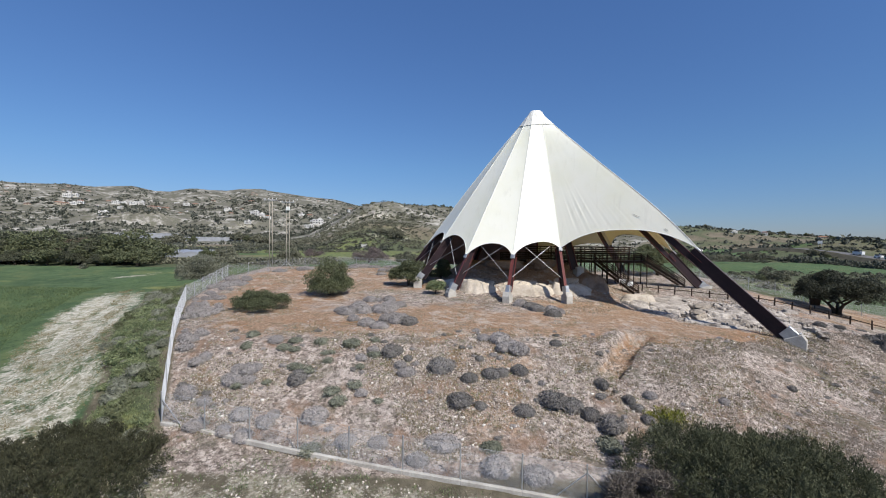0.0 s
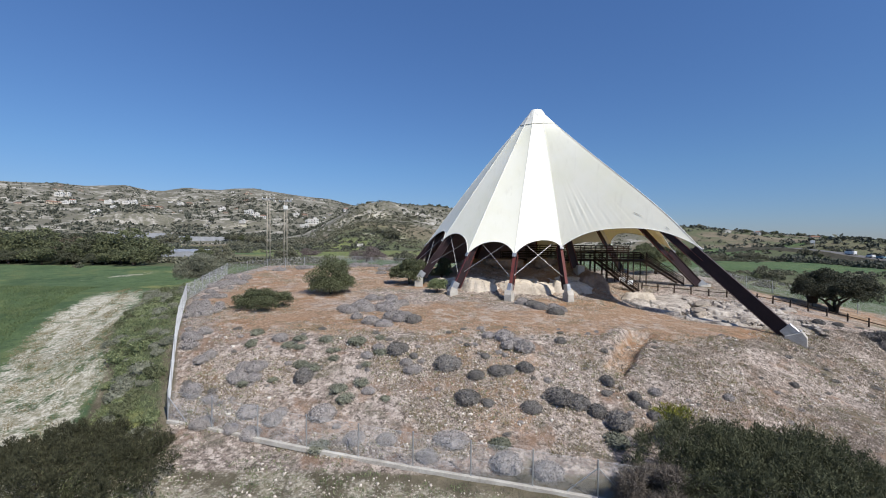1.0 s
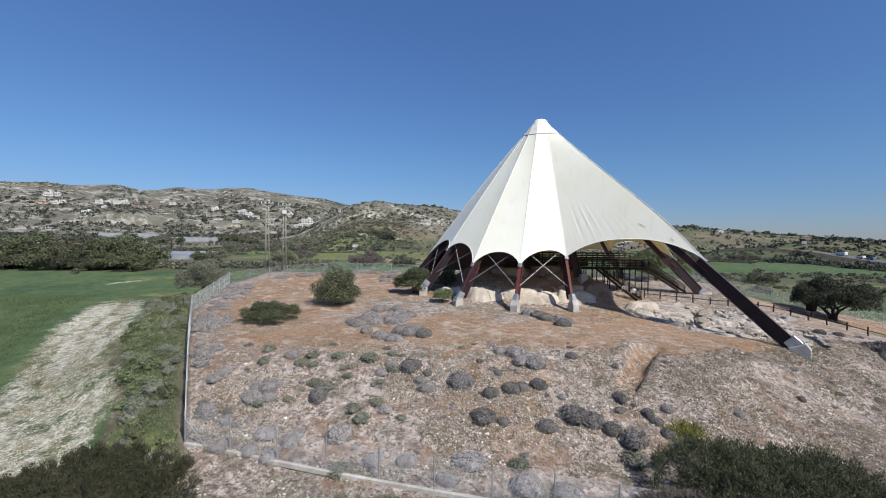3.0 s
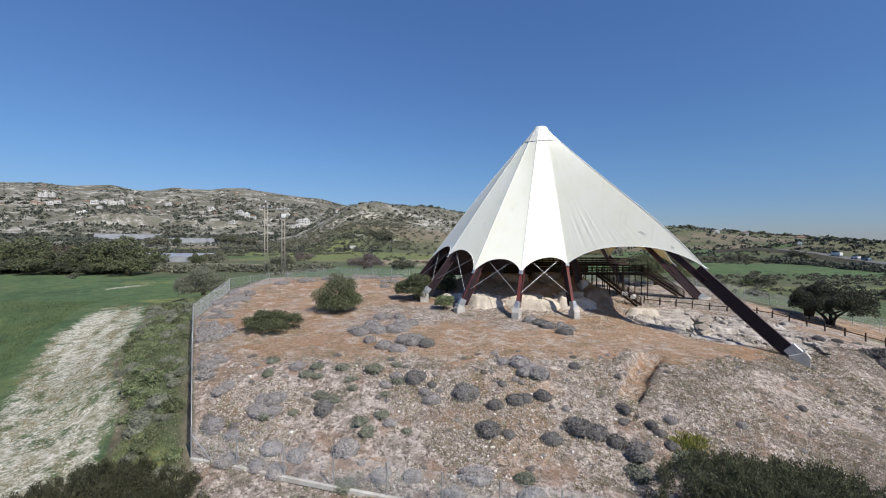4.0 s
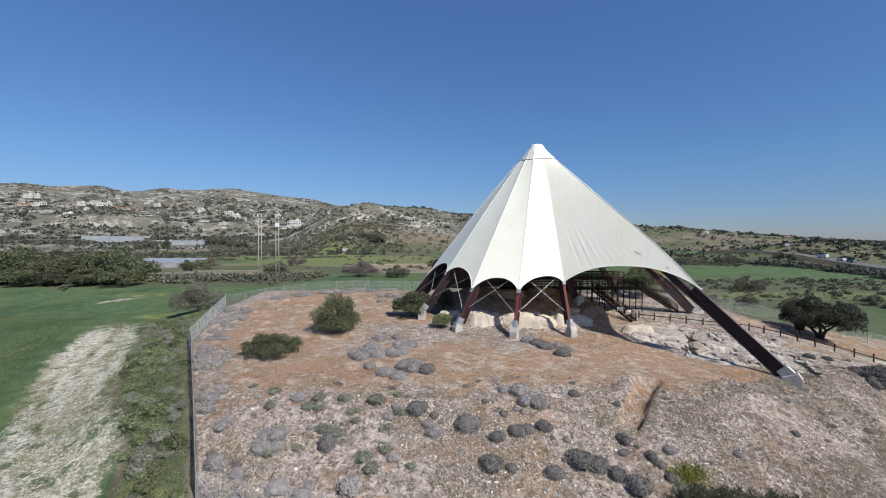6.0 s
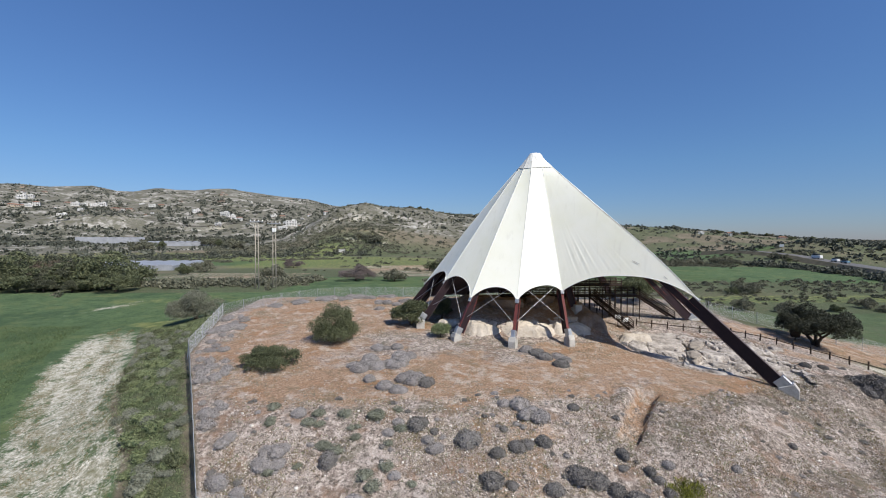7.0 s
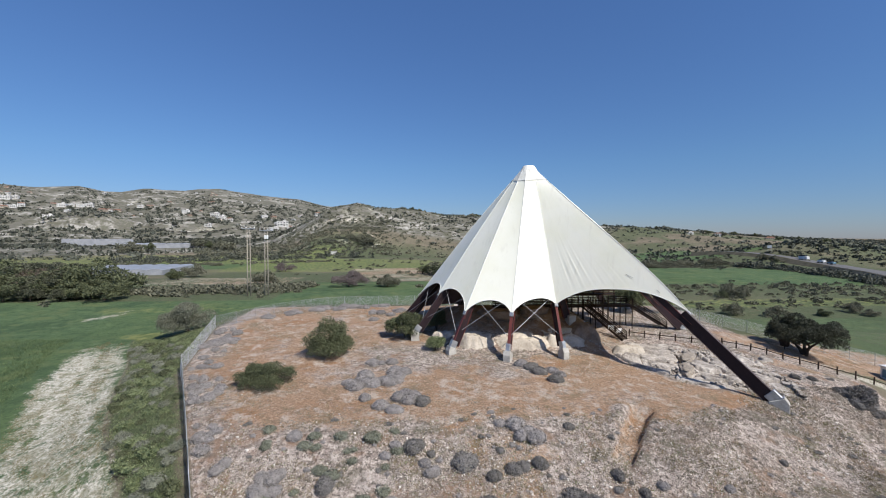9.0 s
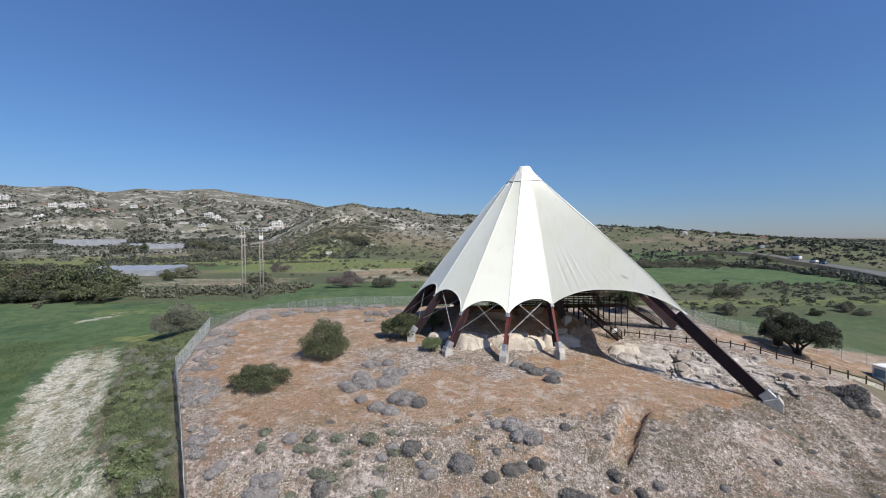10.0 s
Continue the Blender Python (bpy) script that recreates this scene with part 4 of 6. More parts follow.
DARK_SLOPE = ((-4.0, 33.4, 0.87), (-2.6, 32.9, 0.43), (-0.1, 32.1, 0.96), (1.3, 28.8, 0.93), (2.6, 28.6, 0.45), (2.0, 30.9, 0.65), (3.6, 31.5, 0.7), (4.5, 31.7, 0.54), (5.8, 31.9, 0.63), (2.9, 33.0, 0.39), (5.4, 28.2, 0.63), (7.5, 29.3, 0.92), (8.8, 28.9, 0.79), (9.9, 28.3, 0.7), (10.9, 27.4, 0.89), (11.6, 31.0, 0.61), (11.1, 29.9, 0.39), (13.0, 29.6, 0.51), (13.3, 29.0, 0.49), (13.6, 28.1, 0.55), (27.5, 33.5, 0.4), (-10.3, 30.7, 0.88))
GREEN_SLOPE = ((-11.9, 34.3, 1.0), (-11.0, 32.0, 0.63), (-7.2, 34.6, 0.77), (-7.7, 25.1, 0.74), (3.0, 25.2, 0.74), (10.2, 26.0, 0.85), (14.0, 27.0, 0.88), (-14.3, 30.0, 0.59), (-18.9, 26.1, 0.7))
GREY_TOP = ((-9.7, 44.8, 1.39), (-8.0, 44.7, 0.99), (-6.3, 45.6, 1.25), (-5.4, 47.8, 1.18), (-8.2, 51.2, 1.0), (-6.4, 51.5, 0.87), (-9.1, 47.3, 0.92), (-6.9, 39.3, 0.9), (-4.5, 40.9, 1.23), (-5.7, 38.4, 0.75), (-8.5, 41.1, 0.64), (9.1, 50.2, 0.81), (12.2, 48.0, 0.78), (12.9, 47.0, 0.64), (4.7, 35.5, 0.86), (6.1, 34.2, 0.92), (3.5, 35.7, 0.53))
DARK_TOP = ((-3.1, 39.9, 0.84), (10.0, 49.2, 0.99), (10.5, 47.6, 0.9), (11.7, 45.3, 0.92), (9.4, 35.3, 0.48), (44.2, 47.7, 0.55), (42.1, 47.8, 0.62), (46.5, 44.7, 1.6), (47.8, 44.0, 1.2))
GREY_BACK = ((-28.0, 74.0, 1.1), (-24.5, 76.5, 1.3), (-20.3, 79.0, 1.6), (-17.3, 79.1, 1.2), (-15.5, 81.2, 1.7), (-10.1, 76.2, 1.4), (-9.7, 82.4, 1.4), (-10.2, 71.4, 0.94), (-31.3, 60.0, 1.3), (-30.0, 61.4, 1.2), (-28.7, 61.8, 0.79), (-28.4, 51.6, 0.78), (-29.6, 54.8, 0.69), (-12.8, 80.6, 1.2), (-6.1, 77.4, 1.2), (-3.0, 72.5, 1.3), (-7.5, 74.5, 0.9))
plant_cushions("thyme_shrub", GREY_SLOPE + GREY_FOOT, GREYCUSHIONS, "grey dry thyme cushion on the stony slope", "thyme cushions on the slope", 1)
plant_cushions("thyme_shrub", DARK_SLOPE, DARKCUSHIONS, "dark grey-brown twiggy cushion on the stony slope", "dark cushions on the slope", 2)
plant_cushions("green_shrub", GREEN_SLOPE, GREENCUSHIONS, "low green weedy shrub among the stones", "green shrubs on the slope", 3, 0.7)
plant_cushions("thyme_shrub", GREY_TOP, GREYCUSHIONS, "grey rounded thyme cushion on the red earth", "thyme cushions on the mound", 4, 1.0)
plant_cushions("thyme_shrub", DARK_TOP, DARKCUSHIONS, "dark twiggy cushion on the red earth", "dark cushions on the mound", 5, 0.95)
plant_cushions("thyme_shrub", GREY_BACK, GREYCUSHIONS, "grey thyme cushion at the back of the mound", "thyme cushions at the back", 6, 0.7)

small_rng = random.Random(19)
SMALL = []
while len(SMALL) < 90:
    x = small_rng.uniform(-19, 27)
    y = float(edge_y(x)) + 3 - small_rng.uniform(0, 13)
    if y > 26.9 - 0.236 * (x + 17.7) and x > float(fence_x(y)) + 0.8:
        SMALL.append((x, y, small_rng.uniform(0.16, 0.36)))
more_rng = random.Random(41)
MIXED = [(more_rng.uniform(-17.5, -4), more_rng.uniform(28.5, 36.5), more_rng.uniform(0.35, 0.75)) for k in range(16)]
MIXED = [s for s in MIXED if s[0] > float(fence_x(s[1])) + 0.8]
plant_cushions("green_shrub", MIXED, GREYGREENS, "soft grey-green cushion on the stony slope", "green shrubs on the slope", 19, 0.85)
plant_cushions("thyme_shrub", SMALL[:50], SMALLGREY, "grey seedling cushion on the stony slope", "thyme cushions on the slope", 16)
plant_cushions("thyme_shrub", SMALL[50:], SMALLDARK, "dark seedling cushion on the stony slope", "dark cushions on the slope", 17)

margin_rng = random.Random(23)
MARGIN = []
for k in range(34):
    y = margin_rng.uniform(33, 67)
    MARGIN.append((float(fence_x(y)) + 0.9 + 3.4 * margin_rng.random() ** 1.6, y, margin_rng.uniform(0.35, 0.85)))
plant_cushions("thyme_shrub", MARGIN, SMALLGREY, "grey thyme cushion close to the wire fence", "thyme cushions along the fence", 18, 1.05)

# grey and green cushions on the verge outside the western fence
verge_rng = random.Random(9)
VERGE = []
while len(VERGE) < 170:
    y = verge_rng.uniform(27, 68)
    lo, hi = float(track_x(y)) + float(track_half(y)) + 0.4, float(fence_x(y)) - 0.9
    if hi > lo:
        VERGE.append((verge_rng.uniform(lo, hi), y, verge_rng.uniform(0.3, 1.05)))
plant_cushions("green_shrub", VERGE[:70], GREYGREENS, "grey-green bushy cushion among the weeds of the verge", "cushions on the verge", 7, 0.95)
plant_cushions("green_shrub", VERGE[70:130], SMALLGREEN, "green weedy shrub on the verge", "green shrubs on the verge", 8, 0.9)
plant_cushions("green_shrub", VERGE[130:], DEEPGREENS, "dark green bushy shrub on the verge", "dark shrubs on the verge", 9, 0.95)


def limb_mesh(name, stems, material, sides=7):
    bm = bmesh.new()
    for points, radii in stems:
        add_tube(bm, points, radii, sides)
    me = bpy.data.meshes.new(name)
    bm.to_mesh(me)
    bm.free()
    me.materials.append(material)
    me.shade_smooth()
    return me


def make_tree(name, label, category, at, blobs, leaves, leaf, material, seed, trunk_r=0.2, fork=0.3, stems=3, upright=0.0, group="", trunk=BARK, low=0.6, lean=0.25):
    """A tree or bush: a trunk that forks into limbs reaching the crown's clumps, and a crown of leaves."""
    rng = random.Random(seed)
    x, y = at
    tree = thing(name, label, category, (x, y, gz(x, y) - 0.05), group)
    top = max(b[2] for b in blobs)
    limbs = []
    heads = sorted(blobs, key=lambda b: -b[3])[: max(stems, 6)]
    for k in range(stems):
        t = math.tau * (k + rng.random() * 0.6) / stems
        h = top * fork
        mid = (math.cos(t) * h * lean, math.sin(t) * h * lean, h)
        root = (math.cos(t) * trunk_r * 0.7, math.sin(t) * trunk_r * 0.7, -0.3)
        limbs.append(((root, (mid[0] * 0.45, mid[1] * 0.45, h * 0.55), mid), (trunk_r, trunk_r * 0.8, trunk_r * 0.6)))
        for b in heads[k::stems]:
            q = (b[0] * 0.9, b[1] * 0.9, b[2])
            bend = tuple((a + c) / 2 + rng.uniform(-0.15, 0.15) * b[3] for a, c in zip(mid, q))
            limbs.append(((mid, bend, q), (trunk_r * 0.55, trunk_r * 0.35, trunk_r * 0.12)))
    new_part = new("trunk", limb_mesh("trunk", limbs, trunk))
    new_part.parent = tree
    crown = new("crown", crown_mesh("crown", blobs, leaves, leaf[0], leaf[1], material, seed, upright, low))
    crown.parent = tree
    return tree


def plumes(seed, n, rx, rz, z0, wide=0.34, tall=0.8):
    """Upright feathery sprays all over a dome."""
    rng = np.random.RandomState(seed)
    out = []
    for k in range(n):
        t, q = rng.uniform(0, math.tau), math.sqrt(rng.uniform(0, 1))
        h = math.sqrt(max(0, 1 - q * q)) * (0.86 + 0.22 * math.sin(3.1 * t + seed) * q + rng.uniform(-0.14, 0.12))
        s = rng.uniform(0.65, 1.3)
        out.append((rx * q * math.cos(t), rx * q * math.sin(t), z0 + rz * h, wide * s, tall * s * rng.uniform(0.8, 1.2)))
    return out


def dome(seed, n, rx, rz, size, z0):
    return lumps(n, rx, rz, size, np.random.RandomState(seed), z0)


# the two bushes and the small ones on the mound
make_tree("carob_bush", "dense dark green rounded bush on the red earth", "bush", (-14.4, 54.6), [(0, 0, 2.2, 2.3, 2.2), (0, 0, 1.0, 2.5, 1.0), (0.8, -0.9, 0.8, 1.7, 0.9), (-0.9, -0.7, 0.8, 1.7, 0.9)] + dome(1, 22, 2.3, 3.2, 1.2, 0.8), 17000, (0.2, 0.11), LEAFGREEN, 11, 0.13, 0.3, 4, low=0.55)
mat_bush = make_tree("mat_bush", "low wide dark green spreading bush on the red earth", "bush", (-19.1, 46.2), dome(2, 30, 3.1, 1.0, 0.95, 0.45), 17000, (0.17, 0.09), LEAFGREEN, 12, 0.08, 0.3, 4, low=0.5)
make_tree("round_bush", "small round green bush beside a concrete footing", "bush", (-0.9, 55.9), [(0, 0, 0.9, 1.25, 1.0)] + dome(3, 12, 0.95, 1.3, 0.6, 0.5), 5200, (0.16, 0.09), LEAFWEED, 13, 0.06, 0.3, 3, low=0.5)
make_tree("mastic_bush", "dark green bush beside the shelter's leg", "bush", (-4.9, 61.6), dome(4, 18, 2.1, 2.6, 1.05, 0.8), 9000, (0.26, 0.14), LEAFGREEN, 14, 0.1, 0.3, 4, low=0.5)
make_tree("mastic_bush", "dark green bush under the shelter's edge", "bush", (-0.2, 63.6), dome(5, 10, 1.2, 2.2, 0.8, 0.8), 4500, (0.26, 0.14), LEAFGREEN, 15, 0.09, 0.3, 3, low=0.5)
make_tree("low_bush", "low dark olive bush on the stony flank", "bush", (47.0, 45.2), dome(6, 12, 1.9, 0.7, 0.7, 0.4), 5000, (0.24, 0.12), LEAFDARK, 16, 0.07, 0.3, 3, low=0.5)
# close to the camera, below the fence
make_tree("needle_bush", "large dense dark green needle-leaved bush below the fence", "bush", (15.4, 20.6), plumes(7, 330, 6.3, 2.9, 0.5) + [(0.3, 0, 0.9, 5.1, 2.6), (-1.6, 0.2, 2.0, 2.4, 1.5), (1.4, 0.4, 2.2, 2.6, 1.4), (3.0, 0.0, 1.8, 2.2, 1.4)], 95000, (0.2, 0.04), LEAFNEEDLE, 17, 0.16, 0.3, 7, 0.9, low=0.55)
make_tree("needle_bush", "large dense olive and rust needle-leaved bush below the fence", "bush", (-20.4, 21.6), plumes(8, 260, 5.7, 1.5, 0.2, 0.32, 0.7) + [(0, 0, 0.3, 4.9, 1.5)], 80000, (0.19, 0.034), LEAFRUST, 18, 0.14, 0.3, 6, 1.0, low=0.55)
make_tree("twig_bush", "tangled grey-brown half-bare bush by the fence post", "bush", (10.0, 20.3), dome(17, 24, 2.0, 1.5, 0.7, 0.5), 20000, (0.34, 0.028), TWIGS, 37, 0.07, 0.3, 6, 0.4, low=0.3)
# trees beyond the fences
make_tree("carob_tree", "broad dark green tree with forked trunk beside the path", "tree", (54.3, 58.9), dome(9, 60, 4.2, 3.6, 1.15, 2.1), 36000, (0.25, 0.13), LEAFCAROB, 19, 0.3, 0.28, 3, low=0.5, lean=0.7)
make_tree("olive_tree", "grey-green olive tree beyond the western fence", "tree", (-40.3, 72.4), [(0, 0, 2.6, 2.6, 2.3), (0.8, -1.0, 1.1, 1.9, 1.2), (-1.1, -0.7, 1.1, 1.9, 1.2)] + dome(10, 34, 3.3, 4.0, 1.2, 1.0), 26000, (0.26, 0.085), LEAFOLIVE, 20, 0.22, 0.3, 4, low=0.5)
make_tree("shade_tree", "dark grey-green tree behind the timber walkway", "tree", (38.5, 77.0), dome(12, 34, 4.4, 3.6, 1.2, 1.9), 17000, (0.28, 0.14), LEAFGREEN, 21, 0.16, 0.3, 3, low=0.5)

# ---- rocks and the excavation ----
def lumpy(bm, centre, size, seed, sub=3, rough=0.25, yaw=0.0, flat=0.0):
    """An uneven rock."""
    made = bmesh.ops.create_icosphere(bm, subdivisions=sub, radius=1.0)
    turn = Matrix.Rotation(yaw, 3, "Z")
    off = Vector((seed * 3.7, seed * 1.3, seed * 2.1))
    for v in made["verts"]:
        d = v.co.normalized()
        k = 1 + rough * (noise.noise(d * 1.3 + off) * 1.2 + noise.noise(d * 3.1 + off) * 0.8 + noise.noise(d * 7.0 + off) * 0.5)
        q = Vector((math.copysign(abs(d.x) ** 0.8, d.x), math.copysign(abs(d.y) ** 0.8, d.y), math.copysign(abs(d.z) ** 0.75, d.z))) * k
        if flat and q.z > flat:
            q.z = flat + (q.z - flat) * 0.25
        v.co = Vector(centre) + turn @ Vector((q.x * size[0], q.y * size[1], q.z * size[2]))
    return bm


def boulder(label, x, y, size, seed, material=ROCK, yaw=0.0, sink=0.22, flat=0.55, sub=4, name="boulder", rough=0.3, group="boulders under the shelter"):
    ob = part(name, lumpy(bmesh.new(), (0, 0, 0), size, seed, sub, rough, yaw, flat), material, None, "", True)
    ob.location = (x, y, gz(x, y) + size[2] * (1 - 2 * sink) * 0.5)
    return tagged(ob, label, "rock", group)


def ledge(label, x, y, rx, ry, high, seed, material=ROCK, tilt=0.0, name="rock_ledge", group="rock ledges under the shelter", steep=0.55):
    """A flat-topped outcrop that rises out of the ground, wavy in outline, with worn hollows and cracks."""
    rings, spokes = 26, 84
    here, top = gz(x, y), gz(x, y - ry * 0.9) + high
    spots, faces = [], []
    for i in range(rings + 1):
        q = i / rings
        for j in range(spokes):
            t = math.tau * j / spokes
            d = Vector((math.cos(t), math.sin(t), 0))
            wave = 1 + 0.16 * noise.noise(d * 1.4 + Vector((seed, 0, 0))) + 0.10 * noise.noise(d * 3.7 + Vector((0, seed, 0)))
            box_out = 1 / max(abs(d.x), abs(d.y)) ** 0.45
            px, py = x + d.x * rx * q * wave * box_out, y + d.y * ry * q * wave * box_out
            p3 = Vector((px, py, seed * 3.1))
            worn = 0.22 * noise.noise(p3 * 0.8) + 0.10 * noise.noise(p3 * 2.3) + 0.05 * noise.noise(p3 * 6.0)
            crack = -0.28 * max(0.0, 1 - abs(noise.noise(p3 * 0.55 + Vector((4, 9, 2)))) * 22)
            spots.append((px, py, q + 0.10 * noise.noise(p3 * 1.3), (worn + crack) * min(1.0, high)))
    px, py, q, relief = np.array(spots).T
    g, rise = ground_z(px, py), 1 - sstep(steep, 1.0, q)
    z = g - 0.25 * (1 - rise) + (np.maximum(top + tilt * (px - x) - g, 0.15) + relief) * rise
    verts = np.stack([px - x, py - y, z - here], 1).tolist()
    for i in range(rings):
        for j in range(spokes):
            a, b = i * spokes + j, i * spokes + (j + 1) % spokes
            faces.append((a, a + spokes, b + spokes, b))
    ob = mesh_object(name, verts, faces, material, True)
    ob.location = (x, y, gz(x, y))
    return tagged(ob, label, "rock", group)


for x, y, rx, ry, high, tilt, seed in (
    (4.7, 57.3, 2.8, 1.9, 1.45, -0.16, 1),
    (11.0, 57.2, 4.2, 1.9, 1.35, -0.02, 2),
    (17.0, 57.9, 3.6, 2.2, 1.45, -0.14, 3),
    (0.4, 60.0, 2.0, 1.5, 1.0, 0.05, 4),
):
    ledge("cream weathered limestone ledge at the shelter's edge", x, y, rx, ry, high, seed, ROCK, tilt)
for x, y, rx, ry, high, tilt, seed in ((28.6, 53.4, 2.2, 1.3, 0.55, -0.03, 31), (27.9, 50.6, 2.4, 1.1, 0.5, -0.08, 32), (32.3, 50.4, 1.7, 2.1, 0.6, -0.08, 33), (35.6, 50.2, 1.8, 1.6, 0.55, -0.06, 34), (34.0, 46.6, 2.4, 1.2, 0.6, -0.08, 35), (37.6, 47.6, 1.9, 1.4, 0.5, -0.08, 36), (31.2, 46.8, 1.6, 1.0, 0.5, -0.06, 37), (38.4, 52.0, 1.8, 1.1, 0.5, -0.05, 38)):
    ledge("flat pale limestone slab laid bare in the dig", x, y, rx, ry, high, seed, DIGROCK, tilt, "rock_block", "slabs in the dig", 0.78)
ledge("smooth cream limestone slab beside the dig", 25.2, 55.0, 2.5, 1.6, 1.25, 5, ROCK, -0.05, steep=0.5)
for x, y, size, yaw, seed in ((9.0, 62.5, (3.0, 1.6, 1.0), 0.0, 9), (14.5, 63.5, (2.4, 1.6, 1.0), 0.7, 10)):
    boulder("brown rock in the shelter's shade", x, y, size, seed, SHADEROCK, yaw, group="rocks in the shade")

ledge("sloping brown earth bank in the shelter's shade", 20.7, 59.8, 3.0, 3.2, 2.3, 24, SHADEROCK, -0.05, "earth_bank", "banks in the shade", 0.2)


# ---- bedrock laid bare in the dig ----
def build_bedrock():
    """One sheet of stepped, cracked limestone, dipping under the earth at its edges."""
    xs, ys = np.arange(21.5, 47, 0.12), np.arange(40.8, 60, 0.12)
    gx, gy = np.meshgrid(xs, ys)
    x, y = gx.ravel(), gy.ravel()
    c, s = math.cos(-0.45), math.sin(-0.45)
    along, across = x * c + y * s, -x * s + y * c
    steps = fnoise(along * 0.34, across, 2.8, 3, 150) * 6.5
    level = np.floor(steps) + sstep(0.75, 1.0, steps - np.floor(steps))
    crack = sstep(0.0, 0.03, np.abs(fnoise(along * 0.45, across, 3.4, 3, 155) - 0.5))
    crack2 = sstep(0.0, 0.03, np.abs(fnoise(along, across * 0.5, 3.4, 3, 158) - 0.5))
    lumps_z = 0.05 * (fnoise(x, y, 0.9, 3, 160) - 0.5)
    edge = y - dig_front(x) - 0.5 + 2.5 * (fnoise(x, y, 3, 3, 55) - 0.5)
    mask = sstep(0.0, 0.9, edge) * (1 - sstep(57.2, 58.6, y + 0.25 * (x - 34) + 1.5 * (fnoise(x, y, 3, 3, 163) - 0.5))) * (1 - sstep(43.5, 46.5, x)) * sstep(21.6, 22.6, x)
    mask = mask * (1 - (1 - sstep(25.5, 27.5, x)) * sstep(53.8, 55.0, y))
    mask = mask * sstep(0.38, 0.46, fnoise(x, y, 3.6, 3, 166) + 0.10 * (x < 31))
    # the cut trench beside the baulk
    gap = np.abs((x - 30.0) - 0.775 * (y - 52.0)) * 0.79
    pit = (1 - sstep(0.22, 0.4, gap)) * inside(x, y, 24, 38, 47.0, 56.5, 0.3)
    rise = 0.12 + 0.16 * (level - 2.3) + lumps_z - 0.42 * (1 - crack) - 0.22 * (1 - crack2) - 0.9 * pit
    z = ground_z(x, y) - 0.35 * (1 - mask) + mask * rise
    nx, ny = len(xs), len(ys)
    k = (np.arange(ny - 1)[:, None] * nx + np.arange(nx - 1)[None]).ravel()
    faces = np.stack([k, k + 1, k + nx + 1, k + nx], 1)
    keep = mask[faces].max(1) > 0.02
    mesh_object_ob = mesh_object("bedrock", np.stack([x, y, z], 1).tolist(), faces[keep].tolist(), DIGROCK)
    return tagged(mesh_object_ob, "pale stepped limestone bedrock laid bare in the dig", "bedrock", kind="structure")


build_bedrock()
for x, y, size, yaw, seed in ((32.2, 53.2, (0.75, 2.5, 0.75), 0.66, 71), (29.4, 49.3, (0.8, 2.2, 0.75), 0.6, 72)):
    boulder("rounded grey earth baulk standing in the dig", x, y, size, seed, ROCKGREY, -yaw, 0.3, 0.6, 4, "earth_baulk", group="baulks in the dig")
dig_rng = random.Random(33)
placed_slabs = []
while len(placed_slabs) < 12:
    x, y = dig_rng.uniform(25.5, 43), dig_rng.uniform(44, 57.5)
    w = dig_rng.uniform(0.3, 0.9)
    if y < float(dig_front(x)) + 1.2 or (33.0 < x < 35.0 and y < 43.5) or any((x - a) ** 2 + (y - b) ** 2 < (0.75 * (w + c)) ** 2 for a, b, c in placed_slabs):
        continue
    placed_slabs.append((x, y, w))
    k = len(placed_slabs)
    boulder("loose pale limestone block in the dig" if k % 3 else "loose grey limestone block in the dig", x, y, (w * dig_rng.uniform(0.9, 1.4), w * dig_rng.uniform(0.6, 0.9), w * dig_rng.uniform(0.4, 0.7)), 60 + k, DIGROCK if k % 3 else ROCKGREY, -0.28 + dig_rng.uniform(-0.6, 0.6), 0.3, 0.5, 3, "rock_block", group="loose blocks in the dig")


STONES = []
for k in range(8):
    bm = lumpy(bmesh.new(), (0, 0, 0), (1, 1, 0.7), 40 + k, 1, 0.35)
    me = bpy.data.meshes.new("stone")
    bm.to_mesh(me)
    bm.free()
    me.materials.append(STONE)
    STONES.append(me)
WALLSTONES = []
for me in STONES:
    me = me.copy()
    me.materials.clear()
    me.materials.append(DIGROCK)
    WALLSTONES.append(me)


def stone_wall(label, points, width=0.6, height=0.5, seed=1):
    """A low ruined wall of loose field stones."""
    rng = random.Random(seed)
    x0, y0 = points[0]
    wall = thing("ruined_wall", label, "wall", (x0, y0, gz(x0, y0)), "ruined walls")
    for (ax, ay), (bx, by) in zip(points, points[1:]):
        n = max(2, int(math.hypot(bx - ax, by - ay) / 0.38))
        for i in range(n):
            for side in (-1, 1):
                for row in range(1 if rng.random() < 0.4 else 2):
                    u = (i + rng.random() * 0.6) / n
                    r = rng.uniform(0.16, 0.30)
                    px, py = ax + (bx - ax) * u + rng.uniform(-0.1, 0.1), ay + (by - ay) * u + side * width * 0.3 + rng.uniform(-0.08, 0.08)
                    ob = new("stone", rng.choice(WALLSTONES))
                    ob.parent = wall
                    ob.matrix_basis = pose(px - x0, py - y0, gz(px, py) - wall.location.z + r * 0.35 + row * height * 0.5, rng.uniform(0, 40), rng.uniform(0, 40), rng.uniform(0, 360)) @ Matrix.Diagonal((r * 1.25, r, r, 1))
    return wall


